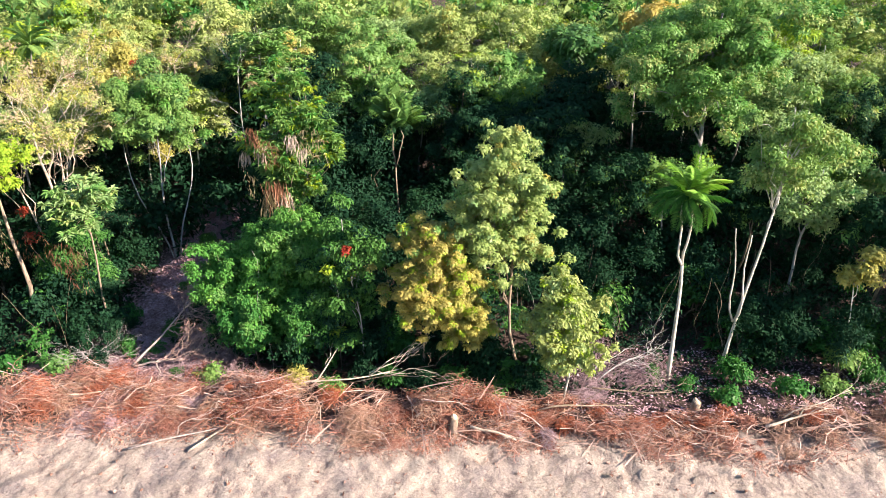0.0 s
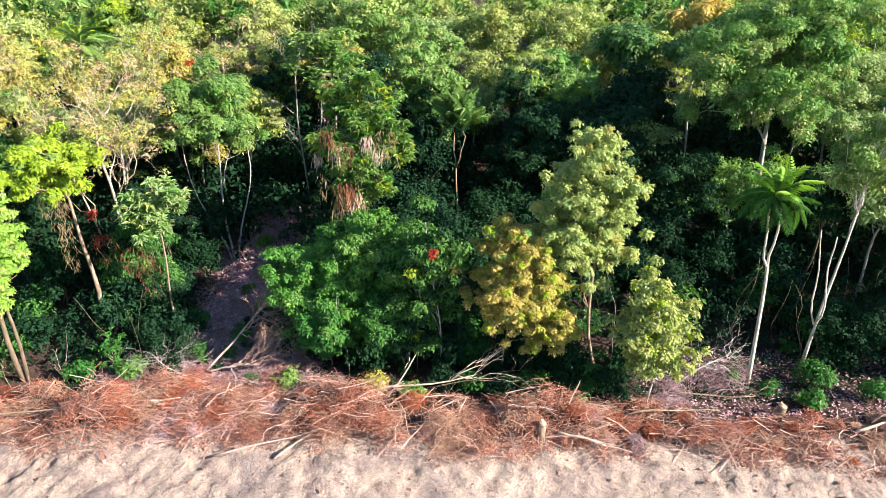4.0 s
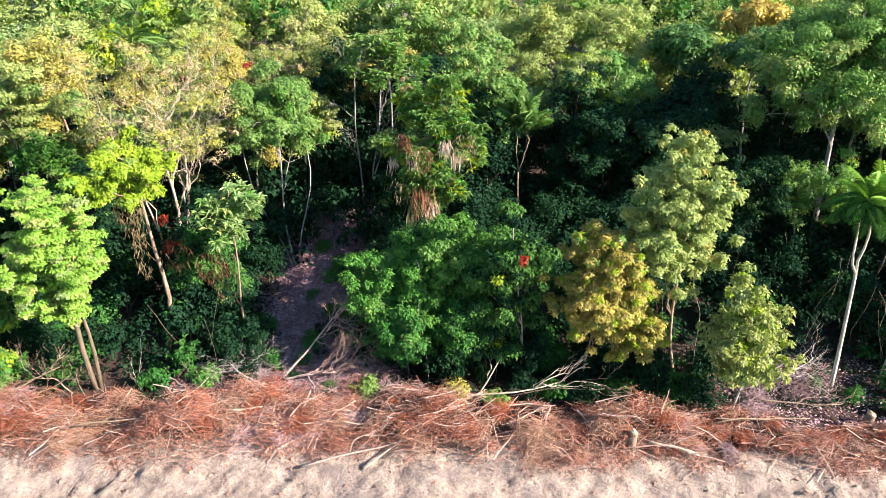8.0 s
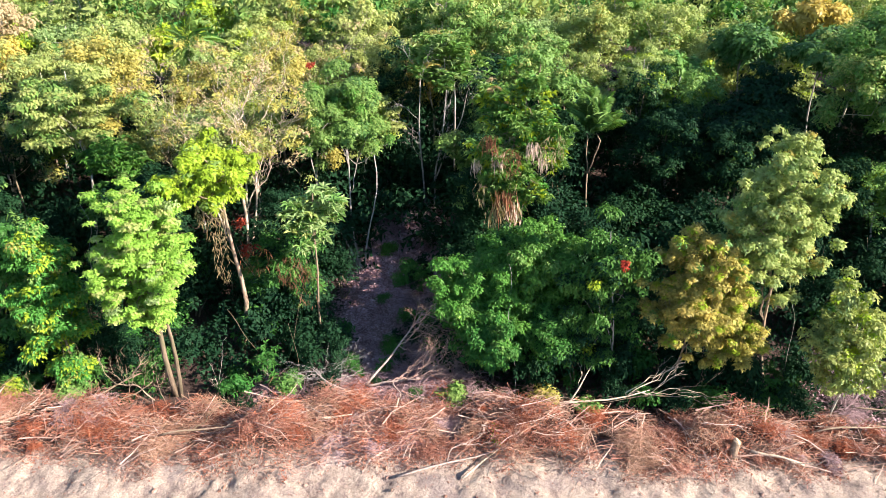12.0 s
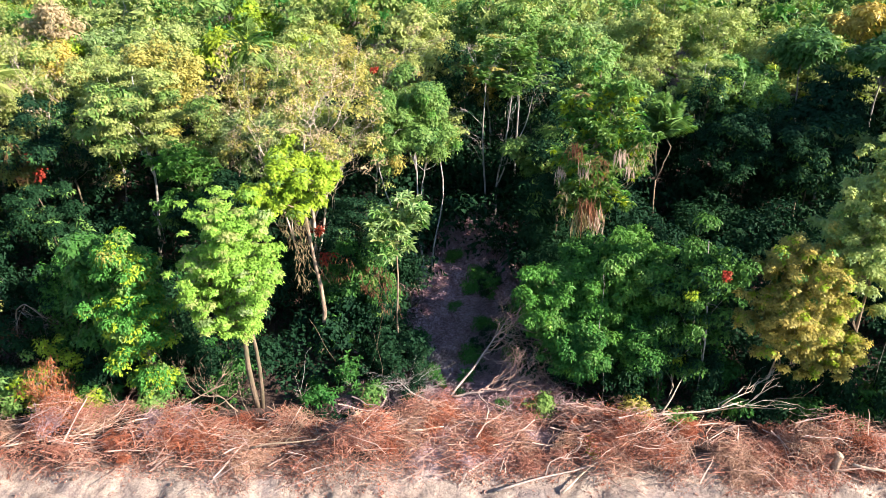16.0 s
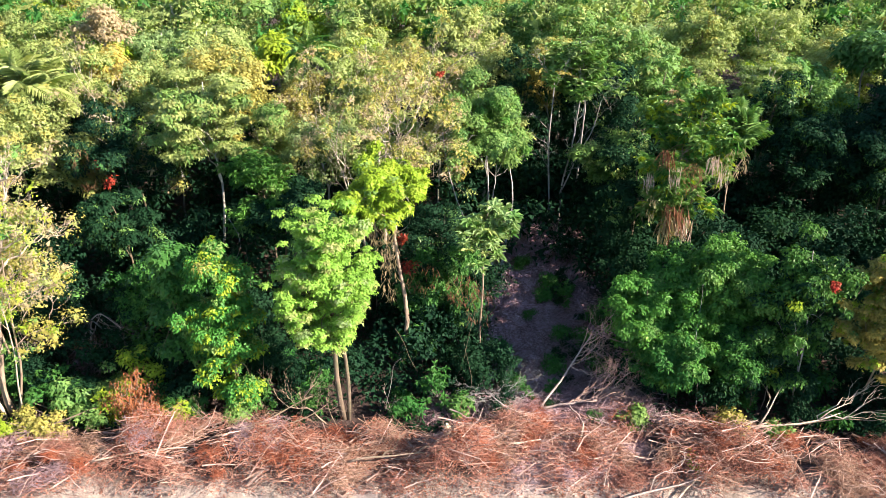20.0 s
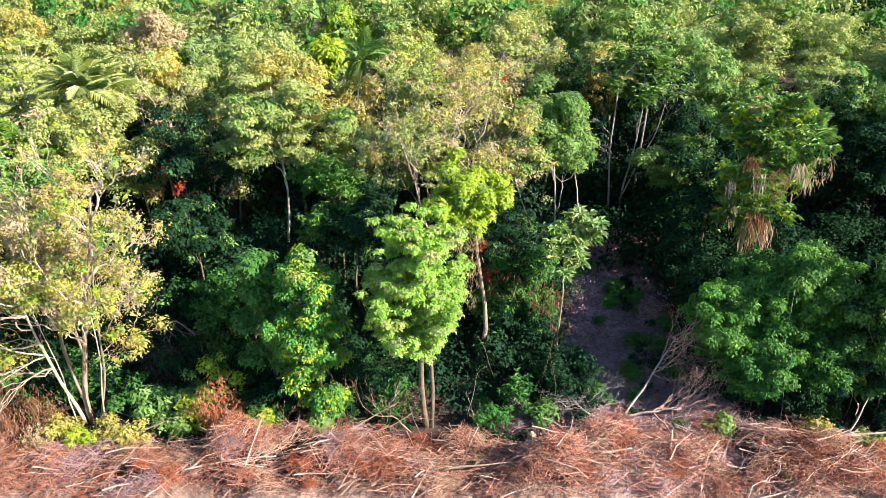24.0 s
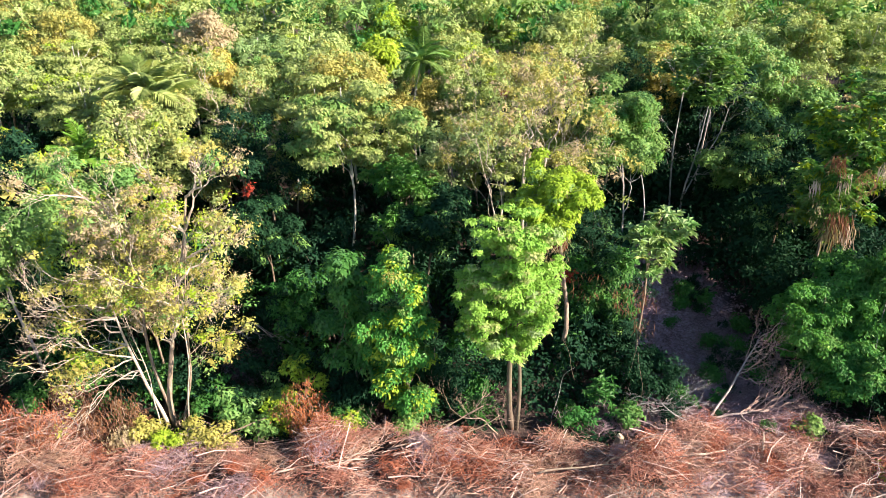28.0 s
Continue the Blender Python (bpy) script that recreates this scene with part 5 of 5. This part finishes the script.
def lying(x0, y0, z0, x1, y1, z1, girth, bark, label, forks=2, name="felled_branch", spread=0.5):
    """A felled stem with its side branches."""
    a, b = np.array((x0, y0, floor_at(x0, y0) + z0)), np.array((x1, y1, floor_at(x1, y1) + z1))
    root = tagged(new(name), label, "branch")
    root.location = a
    line = bend((0, 0, 0), b - a, 8, 0.02, 0.028)
    g = Geo()
    g.tube(line, girth * np.linspace(1, 0.4, 8), 8)
    body = part("stem", g, BARK[bark], root, smooth=True)
    for i in range(forks):
        g = Geo()
        s = line[rng.integers(3, 7)]
        w = (b - a) / np.linalg.norm(b - a)
        branching(g, s, w + unit(1)[0] * spread + np.array((0, 0, 0.15)), np.linalg.norm(b - a) * rng.uniform(0.18, 0.3), girth * 0.5, 2, 0.55, 0.02)
        part("side_branch", g, BARK[bark], body, kind="stuff")
    return root


def stump(x, y, h, girth, label):
    root = tagged(new("tree_stump"), label, "stump")
    root.location = (x, y, floor_at(x, y) - 0.06)
    g = Geo()
    g.tube(bend((0, 0, 0), (0.04, 0, h), 6, 0, 0.03), girth * np.array((1.4, 1.15, 1.0, 0.97, 0.95, 0.93)), 10, False)
    body = part("trunk", g, BARK["tan"], root, smooth=True)
    g = Geo()
    g.tube(((0.04, 0, h - 0.03), (0.04, 0, h), (0.06, 0, h + 0.02)), (girth * 0.94, girth * 0.93, girth * 0.8), 10)
    part("cut_face", g, BARK["cut"], body, "pale freshly cut wood")


lying(-9.3, 17.7, 0.2, -9.0, 18.5, 0.7, 0.046, "bleached", "short bleached log end sticking out of the brushwood", 0)
lying(-5.1, 18.3, 0.3, -1.3, 19.0, 0.75, 0.037, "bleached", "long pale felled branch lying on the brushwood", 4)
lying(-4.2, 18.5, 0.1, -3.2, 19.2, 1.6, 0.031, "bleached", "pale branch slanting up out of the brushwood", 1)
lying(-3.0, 18.9, 0.3, -0.2, 18.4, 0.9, 0.022, "tan", "arched bare branch over the brushwood", 2)
lying(-8.9, 15.95, 0.08, -6.0, 16.75, 0.3, 0.036, "rosy", "long pale felled stem in the brushwood", 1)
lying(-7.2, 15.9, 0.08, -5.7, 17.1, 0.35, 0.034, "bleached", "pale felled stem across the brushwood", 1)
lying(-12.6, 20.6, 0.2, -10.8, 19.6, 0.5, 0.025, "grey", "grey dead treetop with fine twigs", 6, "fallen_treetop", 0.9)
lying(5.0, 19.4, 0.2, 7.0, 20.4, 0.8, 0.028, "grey", "grey dead treetop under the trees", 7, "fallen_treetop", 0.9)
lying(4.6, 18.9, 0.3, 7.2, 18.6, 0.5, 0.028, "tan", "felled branch beside the slim trunk", 4)
lying(0.8, 16.8, 0.3, 2.1, 16.35, 0.25, 0.050, "bleached", "pale crooked log with a dark hollow", 1)
lying(9.6, 17.1, 0.3, 11.6, 17.6, 0.45, 0.050, "bleached", "pale felled log on the brushwood", 1)
lying(10.3, 17.5, 0.3, 12.7, 18.4, 0.7, 0.025, "bleached", "pale felled branch on the brushwood", 3)
lying(2.8, 17.6, 0.3, 5.8, 17.8, 0.5, 0.031, "tan", "felled stem lying along the brushwood", 2)
lying(-25.2, 18.3, 0.3, -22.6, 19.2, 0.8, 0.028, "tan", "tan felled branch against the edge of the wood", 3)
lying(-27.9, 17.1, 0.1, -27.4, 17.25, 0.15, 0.053, "bleached", "short cut log on the ground", 0, "cut_log")
lying(-13.2, 17.4, 0.4, -12.2, 18.2, 0.7, 0.037, "bleached", "pale stick standing out of the brushwood", 0)
lying(-11.3, 17.6, 0.5, -10.3, 17.8, 0.5, 0.043, "bleached", "pale log in the brushwood", 0)
lying(-26.6, 24.6, 1.4, -24.3, 23.0, 0.5, 0.037, "grey", "broken grey branch hanging in the undergrowth", 5)
lying(-13.4, 17.3, 0.3, -12.4, 18.3, 0.7, 0.034, "bleached", "pale felled pole on the brushwood", 0)
lying(-18.7, 18.6, 0.3, -16.8, 19.3, 1.0, 0.031, "tan", "crooked yellow-brown branch by the trunk", 3)
lying(-19.5, 18.0, 0.4, -17.8, 18.4, 0.6, 0.028, "tan", "tan felled branch in the brushwood", 2)
lying(-22.5, 17.2, 0.3, -20.0, 17.6, 0.4, 0.028, "bleached", "pale felled pole in the brushwood", 1)
lying(-15.5, 17.0, 0.4, -13.4, 17.2, 0.5, 0.031, "tan", "felled stem in the brushwood", 2)
stump(0.3, 16.75, 0.7, 0.12, "pale cut stump at the edge of the soil")
stump(7.85, 18.2, 0.5, 0.15, "pale cut stump beside the slim white trunk")
stump(-12.9, 18.9, 0.3, 0.12, "low cut stump in the brushwood")


# ---- chips, roots and clods strewn over the soil ----
def strewn():
    g = Geo()
    n = 1700
    x, y = rng.uniform(-34, 17, n), edge(0) + 0.9 - 3.4 * rng.random(n) ** 2.4
    a = rng.random(n) * 6.283
    d = np.stack([np.cos(a), np.sin(a), np.zeros(n)], 1)
    p = np.stack([x, y, land(x, y) + relief(x, y) + 0.012], 1)
    g.leaves(p, d, np.tile((0.0, 0.0, 1.0), (n, 1)), rng.uniform(0.05, 0.40, n) * rng.random(n), rng.uniform(0.008, 0.026, n), 0.0, 0.1)
    tagged(new("wood_chips", g.mesh("wood_chips", TWIG["rose"])), "broken twigs and chips strewn over the soil", "debris", kind="stuff")
    g = Geo()
    for i in range(900):
        x, y = rng.uniform(-32, 16), 16.6 - 3.0 * rng.random() ** 1.4
        r = 0.02 + 0.07 * rng.random() ** 3
        v = unit(7) * r * rng.uniform(0.7, 1.2, (7, 1)) * np.array((1, 1, 0.7)) + np.array((x, y, floor_at(x, y) + r * 0.25))
        g.add(v, [(0, 1, 2), (0, 2, 3), (0, 3, 4), (1, 2, 5), (2, 3, 5), (3, 4, 6), (4, 0, 6), (0, 1, 6), (1, 5, 6), (5, 3, 6)])
    tagged(new("soil_clods", g.mesh("soil_clods", TWIG["tan"])), "small clods of dry sandy soil", "soil clods", kind="stuff")


strewn()


# ---- fallen leaves on the track ----
def litter():
    n = 17000
    y = rng.uniform(19.0, 31.0, n)
    x = -9.5 + 0.06 * (y - 24) + rng.normal(size=n) * (0.9 + 0.7 * np.exp(-((y - 24) / 1.8) ** 2))
    g = Geo()
    z = land(x, y) + relief(x, y) + rng.uniform(0.02, 0.10, n)
    g.leaves(np.stack([x, y, z], 1), unit(n) * np.array((1, 1, 0.25)), unit(n) * 0.5 + np.array((0, 0, 1)), rng.uniform(0.08, 0.19, n), 0.075, 0.0, 0.25)
    n = 3800
    x, y = rng.uniform(3.8, 15.0, n), rng.uniform(17.9, 21.6, n)
    z = land(x, y) + relief(x, y) + rng.uniform(0.01, 0.06, n)
    g.leaves(np.stack([x, y, z], 1), unit(n) * np.array((1, 1, 0.25)), unit(n) * 0.5 + np.array((0, 0, 1)), rng.uniform(0.06, 0.15, n), 0.06, 0.0, 0.25)
    ob = new("leaf_litter", g.mesh("leaf_litter", TWIG["litter"]))
    tagged(ob, "brown fallen leaves on the old track, tinted purple for shade", "leaf litter", kind="stuff")


litter()


# ---- red leaf bunches among the green ----
for px, py, pz, pr in ((-2.75, 18.75, 5.0, 0.17), (-14.0, 22.6, 3.5, 0.35), (-14.3, 22.9, 4.3, 0.25), (-24.9, 26.6, 4.8, 0.35), (-25.2, 26.8, 5.4, 0.25), (-15.6, 30.8, 7.0, 0.22), (-13.1, 31.5, 7.3, 0.22)):
    g = Geo()
    pr *= 0.75
    c = unit(5) * pr * 0.6
    foliage(g, c, np.full(5, pr * 0.7), 22, "fine")
    ob = new("red_foliage", g.mesh("red_foliage", LEAF["red"]))
    ob.location = (px, py, pz)
    tagged(ob, "small bunch of bright red leaves in a tree", "leaves", kind="stuff")


# ---- withered hanging leaves on the climber-laden tree ----
def skirt(x, y, z, r, h, mat, label, n=60, big=1.0):
    g = Geo()
    p = np.array((0, 0, 0)) + unit(n) * np.array((r, r * 0.5, h * 0.5))
    p[:, 1] -= 0.1
    d = np.stack([rng.normal(size=n) * 0.5, rng.normal(size=n) * 0.3, -np.ones(n)], 1)
    g.leaves(p, d, np.tile((0.0, -1.0, 0.2), (n, 1)) + unit(n) * 0.3, rng.uniform(0.10, 0.34, n) * big, rng.uniform(0.008, 0.022, n) * big, 0.1)
    ob = new("withered_leaves", g.mesh("withered_leaves", LEAF[mat]))
    ob.location = (x, y, z)
    tagged(ob, label, "leaves", kind="stuff")


skirt(-6.5, 23.3, 5.3, 0.15, 0.9, "dry", "pale withered leaves hanging from climbers", 25)
skirt(-11.9, 21.3, 2.9, 0.35, 1.4, "brown", "brown withered leaves hanging below a crown", 60)
skirt(-14.6, 21.7, 4.6, 0.3, 1.0, "dry", "dry creepers hanging below a crown", 60)
skirt(-26.0, 27.4, 5.0, 0.35, 1.6, "brown", "brown withered creeper on a dead stem", 90)
skirt(-14.75, 21.7, 5.3, 0.45, 0.8, "dry", "dry creepers hanging below a crown", 160)
skirt(-14.6, 21.75, 3.8, 0.22, 1.8, "dry", "dry creepers hanging down a trunk", 120)
skirt(-5.6, 22.6, 6.6, 0.3, 0.8, "brown", "brown withered leaves hanging from climbers", 90)
skirt(-4.3, 22.8, 7.0, 0.3, 0.9, "dry", "pale withered leaves hanging from climbers", 80)
skirt(-13.6, 21.9, 3.6, 0.5, 0.9, "brown", "reddish withered creeper beside a trunk", 60)
skirt(-12.4, 21.5, 3.4, 0.5, 1.0, "brown", "tangle of withered creeper below a crown", 120)


def tuft(x, y, z, n, length, mat, label):
    """Dead leaves fallen together like a skirt, hanging from one crown."""
    g = Geo()
    n *= 2
    a = rng.random(n) * 6.283
    lean = rng.uniform(0.0, 0.6, n)
    d = np.stack([np.cos(a) * lean, np.sin(a) * lean - 0.12, -np.ones(n)], 1)
    p = np.stack([rng.normal(size=n) * 0.16, rng.normal(size=n) * 0.10, rng.uniform(-0.35, 0.15, n)], 1) * length
    g.leaves(p, d, np.stack([np.cos(a), np.sin(a), np.full(n, 0.3)], 1), length * rng.uniform(0.3, 1.0, n), length * rng.uniform(0.015, 0.05, n), 0.05, 0.2)
    ob = new("dead_leaf_tuft", g.mesh("dead_leaf_tuft", LEAF[mat]))
    ob.location = (x, y, z)
    tagged(ob, label, "leaves", kind="stuff")


for px, py, pz, n, size, mat in ((-4.9, 22.5, 7.0, 26, 0.95, "husk"), (-4.6, 22.5, 6.6, 18, 0.75, "husk"), (-6.2, 22.8, 7.1, 34, 1.0, "brown"), (-5.9, 22.7, 6.6, 22, 0.9, "husk"), (-6.6, 23.0, 6.3, 20, 0.8, "husk"),
                                 (-5.7, 22.9, 5.2, 40, 1.5, "brown"), (-5.9, 22.8, 4.9, 30, 1.4, "dry"), (-5.4, 22.9, 4.8, 26, 1.3, "husk")):
    tuft(px, py + 0.35, pz, n, 0.72 * size, mat, {"husk": "pale bleached dead leaves hanging from a climber-laden tree", "brown": "dark brown dead leaves hanging from a climber-laden tree", "dry": "straw-coloured dead leaves hanging from a climber-laden tree"}[mat])
